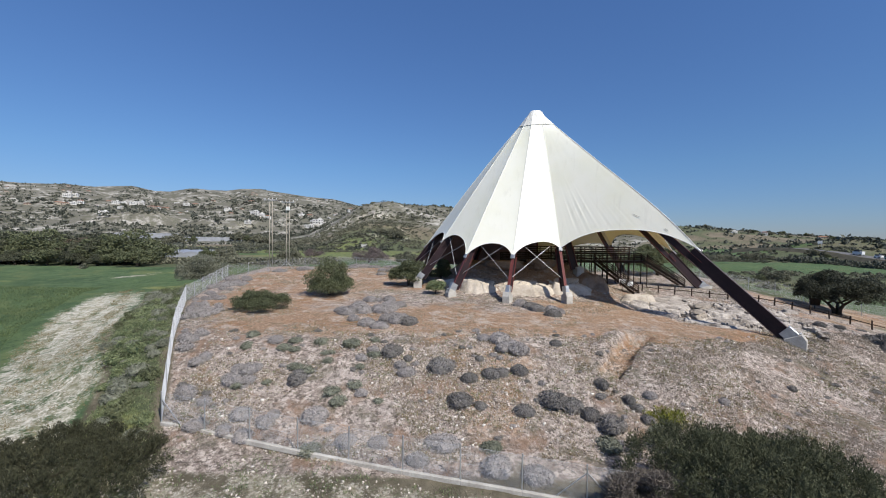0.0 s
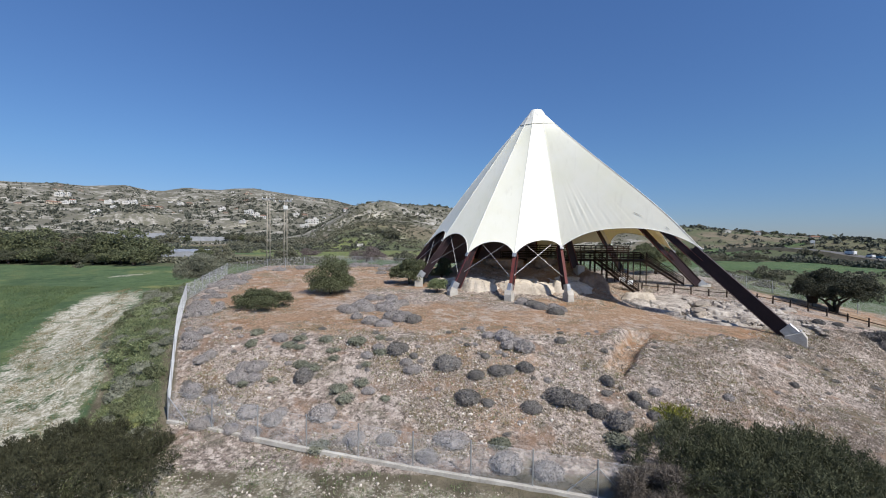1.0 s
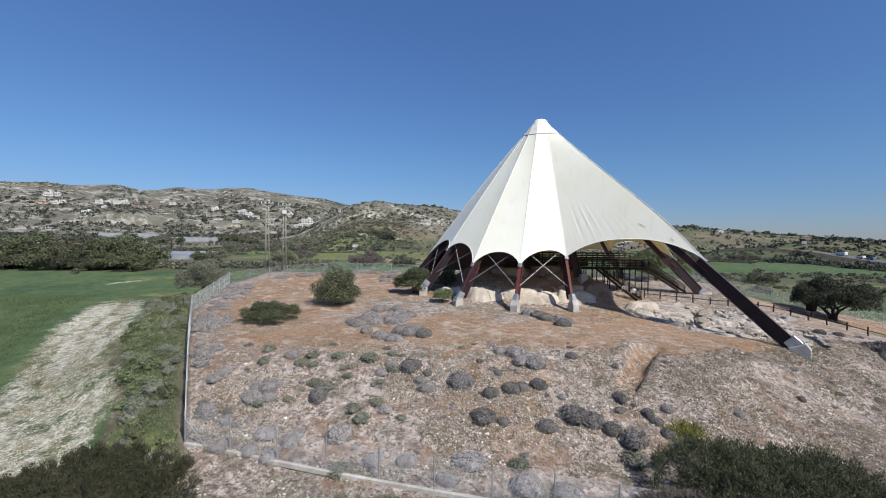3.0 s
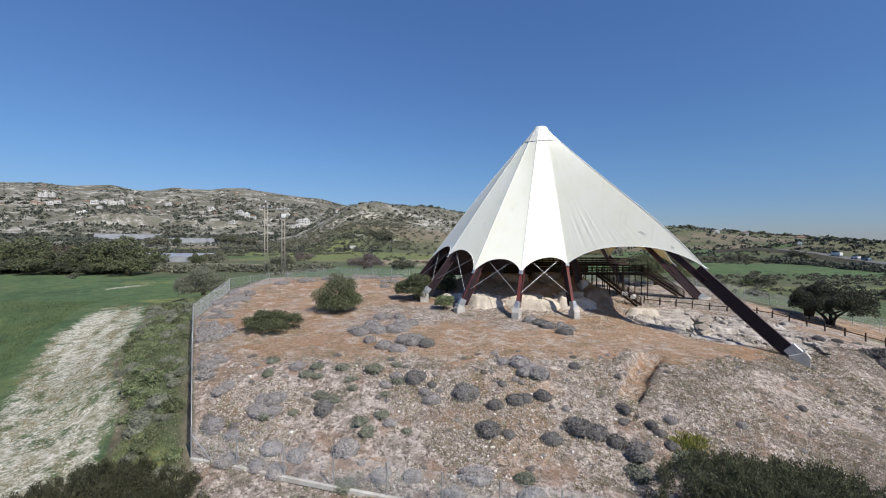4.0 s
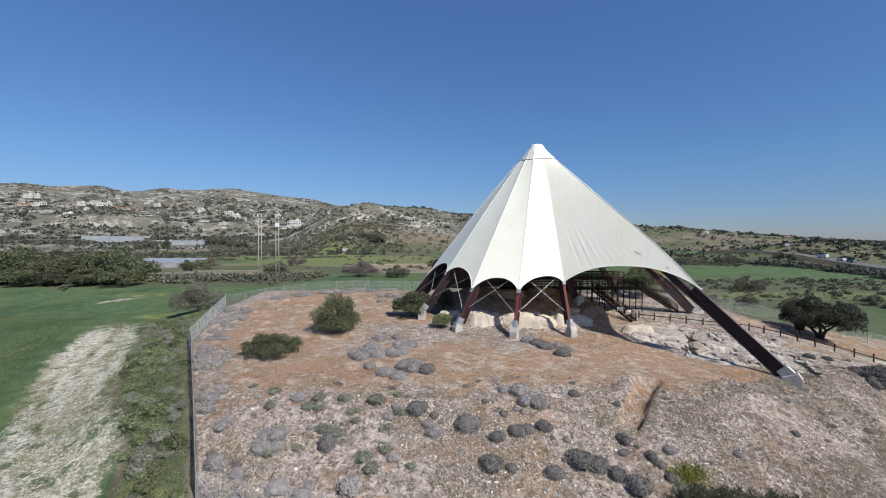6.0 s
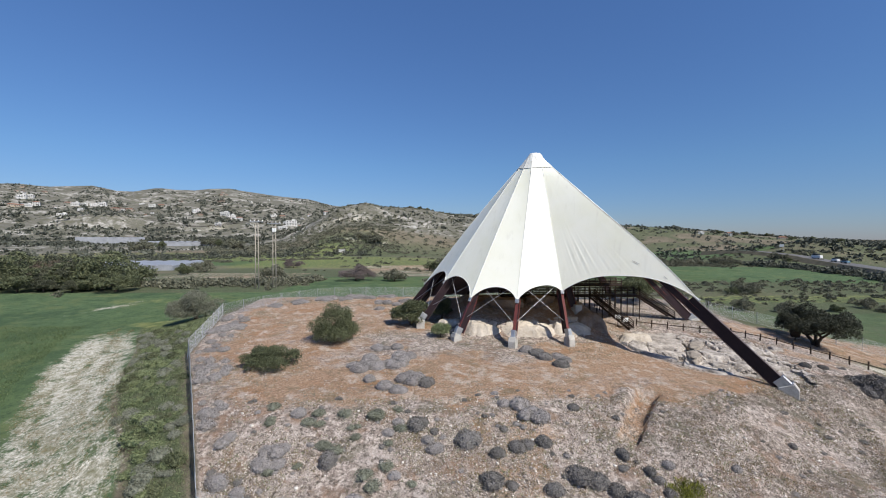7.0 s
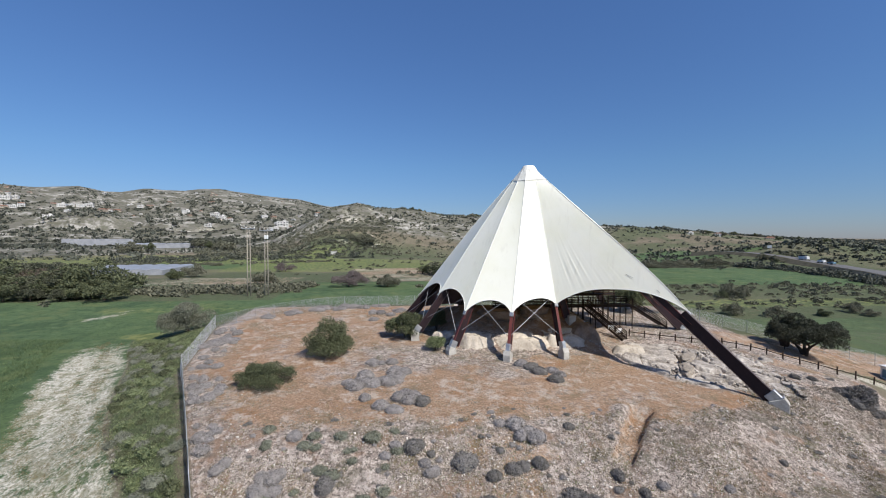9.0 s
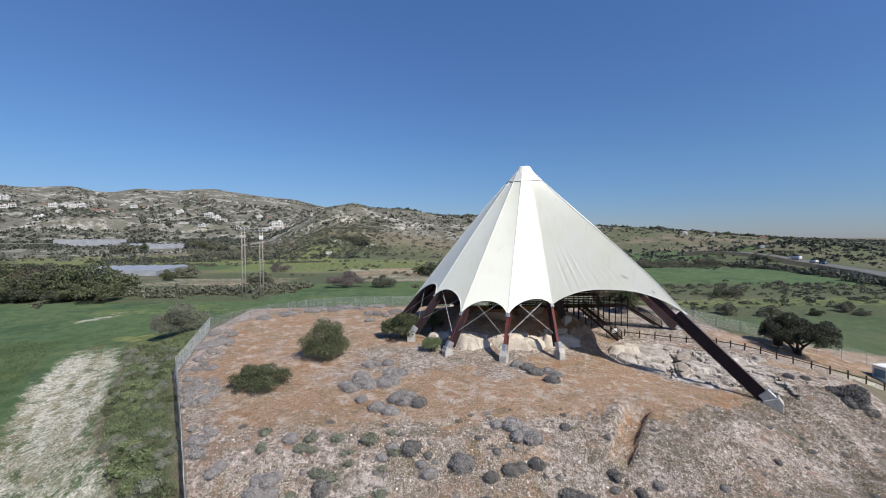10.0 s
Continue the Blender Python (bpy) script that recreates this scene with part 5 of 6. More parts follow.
stone_wall("low tumbled wall of pale field stones in the dig", ((25.6, 50.2), (30.0, 48.6)), seed=1)
stone_wall("low tumbled wall of pale field stones in the dig", ((32.0, 57.0), (31.2, 52.5), (30.2, 48.4)), seed=2)
stone_wall("low tumbled wall of pale field stones beside a footing", ((36.0, 50.8), (40.0, 47.0), (38.2, 42.6)), seed=3)
stone_wall("low wall of grey field stones at the dig's front", ((29.0, 45.4), (33.0, 44.6), (35.5, 43.2)), seed=4)
stone_wall("low wall of pale field stones across the dig", ((33.5, 55.2), (38.5, 53.4)), seed=5)


# ---- loose stones ----
def scatter_stones(name, label, count, rule, lo, hi, material, seed):
    """Many small stones, as one mesh."""
    rng = np.random.RandomState(seed)
    cube = np.array([(i, j, k) for k in (-1, 1) for i, j in ((-1, -1), (1, -1), (1, 1), (-1, 1))], float) * 0.62
    quad = np.array([(3, 2, 1, 0), (4, 5, 6, 7), (0, 1, 5, 4), (1, 2, 6, 5), (2, 3, 7, 6), (3, 0, 4, 7)])
    xs, ys = rule(rng, count)
    n = len(xs)
    size = lo * (hi / lo) ** (rng.rand(n) ** 2.2)
    shape = cube[None] * rng.uniform(0.55, 1.3, (n, 8, 1)) * (size[:, None, None] * rng.uniform(0.6, 1.2, (n, 1, 3)))
    a = rng.uniform(0, math.tau, n)
    c, s = np.cos(a)[:, None], np.sin(a)[:, None]
    vx, vy = shape[:, :, 0] * c - shape[:, :, 1] * s + xs[:, None], shape[:, :, 0] * s + shape[:, :, 1] * c + ys[:, None]
    vz = shape[:, :, 2] * 0.75 + (ground_z(xs, ys) + size * 0.22)[:, None]
    faces = (quad[None] + 8 * np.arange(n)[:, None, None]).reshape(-1, 4)
    me = bpy.data.meshes.new(name)
    me.vertices.add(n * 8)
    me.vertices.foreach_set("co", np.stack([vx, vy, vz], 2).astype(np.float32).ravel())
    me.loops.add(faces.size)
    me.loops.foreach_set("vertex_index", faces.ravel())
    me.polygons.add(len(faces))
    me.polygons.foreach_set("loop_start", np.arange(len(faces)) * 4)
    me.polygons.foreach_set("loop_total", np.full(len(faces), 4))
    me.materials.append(material)
    me.update()
    return tagged(new(name, me), label, "stones", kind="stuff")


def on_slope(rng, count):
    x = rng.uniform(-19, 40, count * 3)
    y = edge_y(x) + 2 - 13 * rng.rand(count * 3) ** 0.8
    ok = (x > fence_x(y) + 0.5) & (y > 26.6 - 0.236 * (x + 17.7)) & (fnoise(x, y, 3.5, 3, 90) > 0.34 + 0.26 * rng.rand(len(x)))
    return x[ok][:count], y[ok][:count]


def on_top(rng, count):
    x, y = rng.uniform(-30, 42, count * 3), rng.uniform(36, 82, count * 3)
    ok = (x > fence_x(y) + 0.5) & (y > edge_y(x)) & (fnoise(x, y, 5, 3, 95) > 0.40 + 0.30 * rng.rand(len(x)))
    return x[ok][:count], y[ok][:count]


def below_fence(rng, count):
    x, y = rng.uniform(-22, 22, count * 2), rng.uniform(14, 27, count * 2)
    ok = (y < 26.3 - 0.236 * (x + 17.7)) & (fnoise(x, y, 2.5, 3, 97) > 0.4)
    return x[ok][:count], y[ok][:count]


def in_dig(rng, count):
    x, y = rng.uniform(20, 48, count * 2), rng.uniform(43, 60, count * 2)
    ok = (fnoise(x, y, 3, 3, 98) > 0.5) & (y > dig_front(x))
    return x[ok][:count], y[ok][:count]


scatter_stones("loose_stones", "pale limestone rubble scattered over the slope", 44000, on_slope, 0.02, 0.11, STONE, 1)
scatter_stones("loose_stones", "single white limestone lumps on the slope", 420, on_slope, 0.07, 0.17, WHITESTONE, 11)
scatter_stones("loose_stones", "pale stones scattered over the red earth", 6500, on_top, 0.018, 0.11, STONE, 2)
scatter_stones("loose_stones", "pale stones on the ground below the fence", 2600, below_fence, 0.03, 0.13, STONE, 3)
scatter_stones("loose_stones", "cream rubble over the dig", 2600, in_dig, 0.03, 0.2, DIGROCK, 4)


def tufts(name, label, rule, count, blades, height, material, seed, spread_r=0.12):
    """Grass and weed tufts, as one mesh of blades."""
    rng = np.random.RandomState(seed)
    xs, ys = rule(rng, count)
    n = len(xs)
    size = rng.uniform(0.5, 1.3, n)
    px = np.repeat(xs, blades) + rng.normal(size=n * blades) * spread_r
    py = np.repeat(ys, blades) + rng.normal(size=n * blades) * spread_r
    pz = np.repeat(ground_z(xs, ys), blades) + 0.35 * height * np.repeat(size, blades)
    axes = unit(rng.normal(size=(n * blades, 3)) * 0.55 + np.array([0, 0, 1.0]))
    q = leaf_quads(np.stack([px, py, pz], 1), axes, height, height * 0.16, rng)
    return tagged(new(name, quads_mesh(name, q, material)), label, "plants", kind="stuff")


def in_verge(rng, count):
    x, y = rng.uniform(-50, -17, count * 3), rng.uniform(24, 72, count * 3)
    ok = (x < fence_x(y) - 0.3) & (x > track_x(y) + track_half(y))
    return x[ok][:count], y[ok][:count]


def in_track(rng, count):
    x, y = rng.uniform(-52, -24, count * 3), rng.uniform(22, 74, count * 3)
    ok = (np.abs(x - track_x(y)) < track_half(y)) & (fnoise((x - track_x(y)) * 3.0, y * 0.35, 3.0, 3, 72) < 0.47)
    return x[ok][:count], y[ok][:count]


YELLOWWEED = foliage("flowering weeds", (0.10, 0.12, 0.03), (0.34, 0.33, 0.06), 0.3)
CROPLEAF = foliage("crop leaves", (0.065, 0.10, 0.045), (0.20, 0.25, 0.11), 0.3)
DRYGRASS = foliage("dry grass", (0.13, 0.10, 0.05), (0.34, 0.28, 0.16), 0.2, 0.8)
STRAWGRASS = foliage("straw grass", (0.12, 0.10, 0.075), (0.33, 0.285, 0.23), 0.2, 0.85)


def on_east(rng, count):
    x, y = rng.uniform(12, 50, count * 3), rng.uniform(24, 46, count * 3)
    ok = (y < edge_y(x) + 0.5) & (y > 26.6 - 0.236 * (x + 17.7)) & (fnoise(x, y, 3.0, 3, 99) > 0.28 + 0.4 * rng.rand(len(x)))
    return x[ok][:count], y[ok][:count]


tufts("weeds", "green and yellowing weeds on the verge", in_verge, 6000, 8, 0.26, LEAFWEED, 1, 0.2)
tufts("dry_grass", "pale dry stubble and grass on the track", in_track, 4500, 6, 0.2, DRYGRASS, 2, 0.2)
tufts("dry_grass", "dry grass and small weeds between the stones", on_slope, 5200, 6, 0.2, DRYGRASS, 3, 0.15)
tufts("weeds", "small green weeds between the stones", on_slope, 1300, 7, 0.2, LEAFWEED, 4, 0.15)
tufts("dry_grass", "pale dry grass over the eastern slope", lambda rng, n: on_east(rng, n), 15000, 6, 0.17, STRAWGRASS, 11, 0.16)
tufts("dry_grass", "sparse dry weeds on the red earth", on_top, 5200, 6, 0.16, DRYGRASS, 5, 0.18)
tufts("weeds", "green weeds below the fence", below_fence, 1500, 8, 0.22, LEAFWEED, 6, 0.2)


# ---- timber walkway with its stairs ----
def build_walkway():
    deck_z = 3.6
    walk_thing = thing("timber_walkway", "dark timber visitor walkway with railings and two stairs", "walkway", (24.0, 66.0, 0.0))
    keep = []
    x0, x1, y0, y1 = 9.0, 31.0, 65.2, 67.2
    n = 70
    for i in range(n):
        w = (x1 - x0) / n
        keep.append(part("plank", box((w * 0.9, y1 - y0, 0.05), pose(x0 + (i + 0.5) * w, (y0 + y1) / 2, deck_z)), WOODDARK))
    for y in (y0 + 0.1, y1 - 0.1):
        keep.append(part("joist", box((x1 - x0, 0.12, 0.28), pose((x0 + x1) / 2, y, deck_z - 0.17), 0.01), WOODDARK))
    for i in range(12):
        x = x0 + (x1 - x0) * i / 11
        for y in (y0, y1):
            g = gz(x, y)
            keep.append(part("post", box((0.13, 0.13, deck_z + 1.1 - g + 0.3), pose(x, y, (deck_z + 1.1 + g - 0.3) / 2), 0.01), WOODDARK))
    for y in (y0, y1):
        for h in (0.25, 0.5, 0.75, 1.05):
            keep.append(part("rail", box((x1 - x0 if y == y1 else 12.6, 0.07, 0.15), pose((x0 + x1) / 2 if y == y1 else x0 + 6.3, y - 0.08, deck_z + h), 0.01), WOODDARK))

    # the run behind, a little higher
    for y in (71.0, 73.0):
        for h in (0.0, 0.35, 0.7, 1.1):
            keep.append(part("rail", box((17.0, 0.08, 0.26 if h == 0 else 0.15), pose(22.5, y, deck_z + 0.9 + h), 0.01), WOODDARK))
        for i in range(10):
            x = 14.2 + 16.6 * i / 9
            g = gz(x, y)
            keep.append(part("post", box((0.14, 0.14, deck_z + 2.1 - g), pose(x, y, (deck_z + 2.0 + g) / 2), 0.01), WOODDARK))
    for i in range(54):
        keep.append(part("plank", box((0.29, 2.0, 0.05), pose(14.2 + 16.6 * i / 53, 72.0, deck_z + 1.05)), WOODDARK))

    def stair(top, foot, width, steps):
        top, foot = Vector(top), Vector(foot)
        way = Vector((foot.x - top.x, foot.y - top.y, 0)).normalized()
        side = Vector((-way.y, way.x, 0))
        turn = math.degrees(math.atan2(way.y, way.x))
        for s in (-0.5, 0.5):
            o = side * width * s
            bm = bmesh.new()
            add_beam(bm, top + o, foot + o, 0.07, 0.32)
            keep.append(part("stringer", bm, WOODDARK))
            for h in (0.4, 0.7, 1.0):
                bm = bmesh.new()
                add_beam(bm, top + o + Vector((0, 0, h)), foot + o + Vector((0, 0, h)), 0.06, 0.11)
                keep.append(part("stair_rail", bm, WOODDARK))
            for u in (0.02, 0.35, 0.68, 0.98):
                p = top.lerp(foot, u) + o
                keep.append(part("baluster", box((0.09, 0.09, 1.25), pose(p.x, p.y, p.z + 0.45), 0.005), WOODDARK))
        for i in range(steps):
            p = top.lerp(foot, (i + 0.5) / steps)
            keep.append(part("tread", box((0.3, width, 0.05), pose(p.x, p.y, p.z + 0.05, 0, 0, turn)), WOODDARK))

    stair((23.2, 65.2, deck_z - 0.1), (27.3, 60.3, gz(27.3, 60.3) + 0.1), 1.5, 16)
    stair((31.0, 66.2, deck_z - 0.1), (37.0, 66.4, gz(37.0, 66.4) + 0.1), 1.8, 16)
    for ob in keep:
        ob.parent = walk_thing
        ob.matrix_parent_inverse = Matrix.Translation(-walk_thing.location)


build_walkway()


def rail_fence(label, points, spacing=1.9, height=1.05):
    x0, y0 = points[0]
    rail = thing("rail_fence", label, "fence", (x0, y0, gz(x0, y0)))
    keep, stations = [], []
    for (ax, ay), (bx, by) in zip(points, points[1:]):
        n = max(1, round(math.hypot(bx - ax, by - ay) / spacing))
        stations += [(ax + (bx - ax) * i / n, ay + (by - ay) * i / n) for i in range(n)]
    stations.append(points[-1])
    rng = random.Random(5)
    tops = []
    for x, y in stations:
        g = gz(x, y)
        h = height * rng.uniform(0.94, 1.08)
        keep.append(part("post", box((0.14, 0.14, h + 0.4), pose(x, y, g + h / 2 - 0.2, rng.uniform(-3, 3), rng.uniform(-3, 3), rng.uniform(0, 30)), 0.015), WOODDARK))
        tops.append((x, y, g))
    for (ax, ay, az), (bx, by, bz) in zip(tops, tops[1:]):
        bm = bmesh.new()
        add_beam(bm, (ax, ay, az + 0.62), (bx, by, bz + 0.62), 0.07, 0.1)
        keep.append(part("rail", bm, WOODDARK))
    for ob in keep:
        ob.parent = rail
        ob.matrix_parent_inverse = Matrix.Translation(-rail.location)


rail_fence("low dark timber post and rail fence along the footpath", ((28.9, 62.1), (34.8, 59.9), (39.4, 59.2), (44.0, 56.8), (48.4, 53.6), (52.2, 52.0), (58.7, 50.7), (75.0, 46.3)))


# ---- kiosk and litter bin by the path ----
def build_kiosk():
    x, y = 62.6, 53.6
    k = thing("ticket_kiosk", "small white cabin with a blue panel beside the path", "cabin", (x, y, gz(x, y)))
    under(part("wall", box((2.2, 2.0, 2.2), pose(0, 0, 1.05), 0.03), PAINTWHITE), k)
    under(part("roof", box((2.5, 2.3, 0.12), pose(0, 0, 2.21), 0.03), PAINTWHITE), k)
    under(part("panel", box((0.05, 1.4, 1.1), pose(-1.12, 0, 1.25), 0.01), PAINTBLUE), k)
    under(part("sign", box((1.4, 0.05, 1.0), pose(-0.2, -1.03, 1.35), 0.01), PAINTBLUE), k)


build_kiosk()


def build_bin():
    x, y = 52.3, 60.2
    b = thing("litter_bin", "dark litter bin on a post beside the tree", "bin", (x, y, gz(x, y)))
    under(part("post", tube([(0, 0, -0.2), (0, 0, 0.6)], 0.06, 8), WOODDARK), b)
    under(part("bucket", tube([(0, 0, 0.5), (0, 0, 1.5)], [0.55, 0.7], 14), WOODDARK, None, "", True), b)


build_bin()


def notice_board(x, y, high, turn):
    board = thing("notice_board", "white notice board on a dark post beside the stairs", "sign", (x, y, gz(x, y)), "notice boards", )
    under(part("post", tube([(0, 0, -0.3), (0, 0, high + 0.3)], 0.05, 7), WOODDARK), board)
    under(part("panel", box((0.85, 0.05, 0.65), pose(0, -0.06, high, 12, 0, 0), 0.01), PAINTWHITE, None, "plain white panel"), board)
    board.rotation_euler = (0, 0, radians(turn))


notice_board(25.7, 61.4, 1.5, -10)
notice_board(26.6, 60.9, 1.2, 12)

# small grey cushions on the eastern flank
flank_rng = random.Random(29)
FLANK = []
while len(FLANK) < 60:
    x, y = flank_rng.uniform(30, 50), flank_rng.uniform(30, 50)
    if y < float(edge_y(x)) + 1 or x > 44:
        FLANK.append((x, y, flank_rng.uniform(0.15, 0.45)))
plant_cushions("thyme_shrub", FLANK, SMALLDARK, "dark seedling cushion on the stony flank", "dark cushions on the flank", 43, 0.7)
tufts("weeds", "yellow-green flowering weeds behind the big bush", lambda rng, n: (14.9 + 0.6 * rng.normal(size=n), 28.2 + 0.4 * rng.normal(size=n)), 120, 9, 0.34, YELLOWWEED, 7, 0.18)
tufts("weeds", "small grey-green herbs on the red earth", on_top, 3200, 7, 0.19, LEAFGREYGREEN, 8, 0.24)
tufts("young_crop", "low green crop leaves in the western field", lambda rng, n: (track_x(np.linspace(24, 74, n)) - 7 - 34 * rng.rand(n) ** 1.5, np.linspace(24, 74, n)), 5200, 7, 0.3, CROPLEAF, 9, 0.3)

# ---- line poles ----
def line_pole(x, y, height, label):
    """A twin-legged pole with rungs, a cross arm and insulators."""
    pole = thing("line_pole", label, "pole", (x, y, gz(x, y)), "poles of the power line")
    for s in (-1, 1):
        under(part("leg", tube([(s * 0.42, 0, -0.8), (s * 0.34, 0, height)], [0.15, 0.10], 8), POLEWOOD, None, "", True), pole)
    for i in range(5):
        under(part("rung", box((0.8, 0.1, 0.14), pose(0, 0, height * (0.16 + 0.19 * i)), 0.01), POLEWOOD), pole)
    arm = under(part("cross_arm", box((3.4, 0.16, 0.2), pose(0, -0.2, height - 0.7), 0.02), GALV), pole)
    for s in (-1.5, -0.5, 0.5, 1.5):
        under(part("insulator", tube([(s, -0.2, height - 0.6), (s, -0.2, height - 0.45), (s, -0.2, height - 0.3), (s, -0.2, height - 0.15)], [0.05, 0.13, 0.07, 0.11], 8), PAINTWHITE), arm)
    return pole


line_pole(-45.2, 113.0, 18.0, "tall pale twin-legged power pole in the green field")
p2 = line_pole(-41.3, 114.5, 17.6, "tall pale twin-legged power pole with a switch box")
under(part("switch_box", box((0.9, 0.7, 1.0), pose(0.1, -0.3, 15.2), 0.05), PAINTWHITE), p2)
cable = thing("power_cables", "sagging power cables strung along the poles", "cable", (-45.2, 113.0, gz(-45.2, 113.0) + 17.5))
for s in (-1.5, -0.5, 0.5, 1.5):
    a, b = Vector((s, -0.2, 0.4)), Vector((3.9 + s, 1.3, 0.0))
    pts = [a.lerp(b, u / 6) + Vector((0, 0, -0.5 * math.sin(math.pi * u / 6))) for u in range(7)]
    under(part("cable", tube(pts, 0.03, 5), WOODDARK), cable)
    a, b = Vector((s, -0.2, 0.4)), Vector((-60 + s, 55, 3))
    pts = [a.lerp(b, u / 12) + Vector((0, 0, -2.5 * math.sin(math.pi * u / 12))) for u in range(13)]
    under(part("cable", tube(pts, 0.025, 5), WOODDARK), cable)


# ---- trees of the valley ----
def tree_kind(name, label, seed, n, rx, rz, size, z0, leaves, leaf, material, r):
    return make_tree(name, label, "tree", (0.0, -900.0 - seed), dome(seed, n, rx, rz, size, z0), leaves, leaf, material, seed, r, 0.3, 3, low=0.5)


KINDS = [
    tree_kind("valley_tree", "dark green round-headed tree in the valley", 31, 22, 2.6, 3.0, 1.1, 0.6, 2600, (0.42, 0.25), LEAFGREEN, 0.2),
    tree_kind("valley_tree", "dark green spreading tree in the valley", 32, 24, 3.4, 2.6, 1.2, 0.5, 2600, (0.42, 0.25), LEAFHAZY, 0.22),
    tree_kind("valley_tree", "grey-green olive tree in the valley", 33, 22, 2.8, 2.6, 1.1, 0.5, 2600, (0.42, 0.22), LEAFHAZY, 0.2),
    tree_kind("valley_tree", "tall dark green cypress in the valley", 34, 10, 0.7, 7.0, 0.8, 1.2, 1800, (0.5, 0.25), LEAFGREEN, 0.15),
    tree_kind("bare_bush", "purple-brown leafless bush in the field", 35, 26, 3.4, 2.5, 1.1, 0.4, 9000, (0.5, 0.05), LEAFPURPLE, 0.14),
    tree_kind("grove_tree", "dusky grey-green tree in the grove beyond the crop", 36, 34, 3.0, 3.2, 0.9, 1.1, 6000, (0.28, 0.16), LEAFGROVE, 0.2),
    tree_kind("grove_tree", "russet half-bare tree in the grove beyond the crop", 37, 30, 2.8, 3.6, 0.85, 1.2, 6000, (0.34, 0.06), LEAFRUSSET, 0.2),
    tree_kind("grove_tree", "dark green bushy tree in the grove beyond the crop", 38, 30, 3.2, 2.6, 0.9, 0.8, 6000, (0.26, 0.15), LEAFGREEN, 0.2),
]
HEIGHTS = (4.7, 4.3, 4.2, 9.0, 4.2, 5.3, 5.7, 4.3)
used = set()


def put_tree(kind, x, y, high, seed=0):
    """The first of each kind is moved into place, the others are copies."""
    rng = random.Random(seed * 77 + int(x * 3) + int(y * 5))
    s = high / HEIGHTS[kind]
    m = pose(x, y, gz(x, y) - 0.1, 0, 0, rng.uniform(0, 360)) @ Matrix.Diagonal((s * rng.uniform(0.9, 1.2), s * rng.uniform(0.9, 1.2), s, 1))
    if kind in used:
        ob = copy_thing(KINDS[kind], m)
        ob["group"] = "trees of the valley"
    else:
        used.add(kind)
        KINDS[kind].matrix_basis = m
        KINDS[kind].scale = KINDS[kind].scale


# ---- far scrub, as uncountable stuff ----
def scrub(name, label, count, rule, size, leaves, material, seed, leaf=0.42):
    rng = np.random.RandomState(seed)
    xs, ys = rule(rng, count)
    n = len(xs)
    s = size * rng.uniform(0.45, 1.35, n) ** 1.2
    d = unit(rng.normal(size=(n * leaves, 3)))
    d[:, 2] = np.abs(d[:, 2])
    c = np.stack([xs, ys, ground_z(xs, ys)], 1)
    big = np.repeat(s, leaves)[:, None]
    p = np.repeat(c, leaves, 0) + d * big * rng.uniform(0.5, 1.0, (n * leaves, 1)) * np.array([1.0, 1.0, 0.8])
    axes = unit(d + 0.8 * rng.normal(size=d.shape))
    side = unit(np.cross(axes, unit(rng.normal(size=d.shape))))
    q = np.stack([p - axes * big * leaf, p + side * big * leaf * 0.7, p + axes * big * leaf, p - side * big * leaf * 0.7], 1)
    return tagged(new(name, quads_mesh(name, q, material)), label, "scrub", kind="stuff")


def polar(rng, count, a0, a1, r0, r1):
    a = np.radians(rng.uniform(a0, a1, count))
    r = np.sqrt(rng.uniform(r0 * r0, r1 * r1, count))
    return r * np.sin(a), r * np.cos(a)


def valley_rule(rng, count):
    x, y = polar(rng, count * 3, -52, 58, 125, 460)
    ok = (fnoise(x, y, 45, 3, 120) > 0.50 + 0.18 * rng.rand(len(x))) & (np.abs(y - 205) > 30 - 60 * (x < 60) * (x > -100))
    return x[ok][:count], y[ok][:count]


def hill_rule(rng, count):
    x, y = polar(rng, count * 3, -50, 56, 430, 1500)
    ok = fnoise(x, y, 70, 4, 130) > 0.36 + 0.3 * rng.rand(len(x))
    return x[ok][:count], y[ok][:count]


def belt_rule(rng, count):
    """Hedges along field edges: broken lines across the valley."""
    lines = ((-84, 118, -30, 131), (-330, 300, -60, 312), (90, 254, 330, 300))
    pick = rng.randint(0, len(lines), count)
    l = np.array(lines, float)[pick]
    u = rng.rand(count)
    x, y = l[:, 0] + (l[:, 2] - l[:, 0]) * u + rng.normal(size=count) * 3, l[:, 1] + (l[:, 3] - l[:, 1]) * u + rng.normal(size=count) * 5
    ok = fnoise(x, y, 25, 2, 140) > 0.42
    return x[ok], y[ok]


def wood_rule(rng, count):
    """Clumps of dark wood along the foot of the village slope."""
    x, y = polar(rng, count * 3, -48, -15, 640, 800)
    ok = fnoise(x, y, 80, 2, 145) > 0.47 + 0.14 * rng.rand(len(x))
    return x[ok][:count], y[ok][:count]


def road_hedge(rng, count):
    """A thicket between the green field and the road."""
    y = rng.uniform(140, 268, count)
    return np.interp(y, (140, 150, 186, 230, 256, 268), (182, 187, 203, 219, 212, 206)) + 3.0 * rng.normal(size=count), y


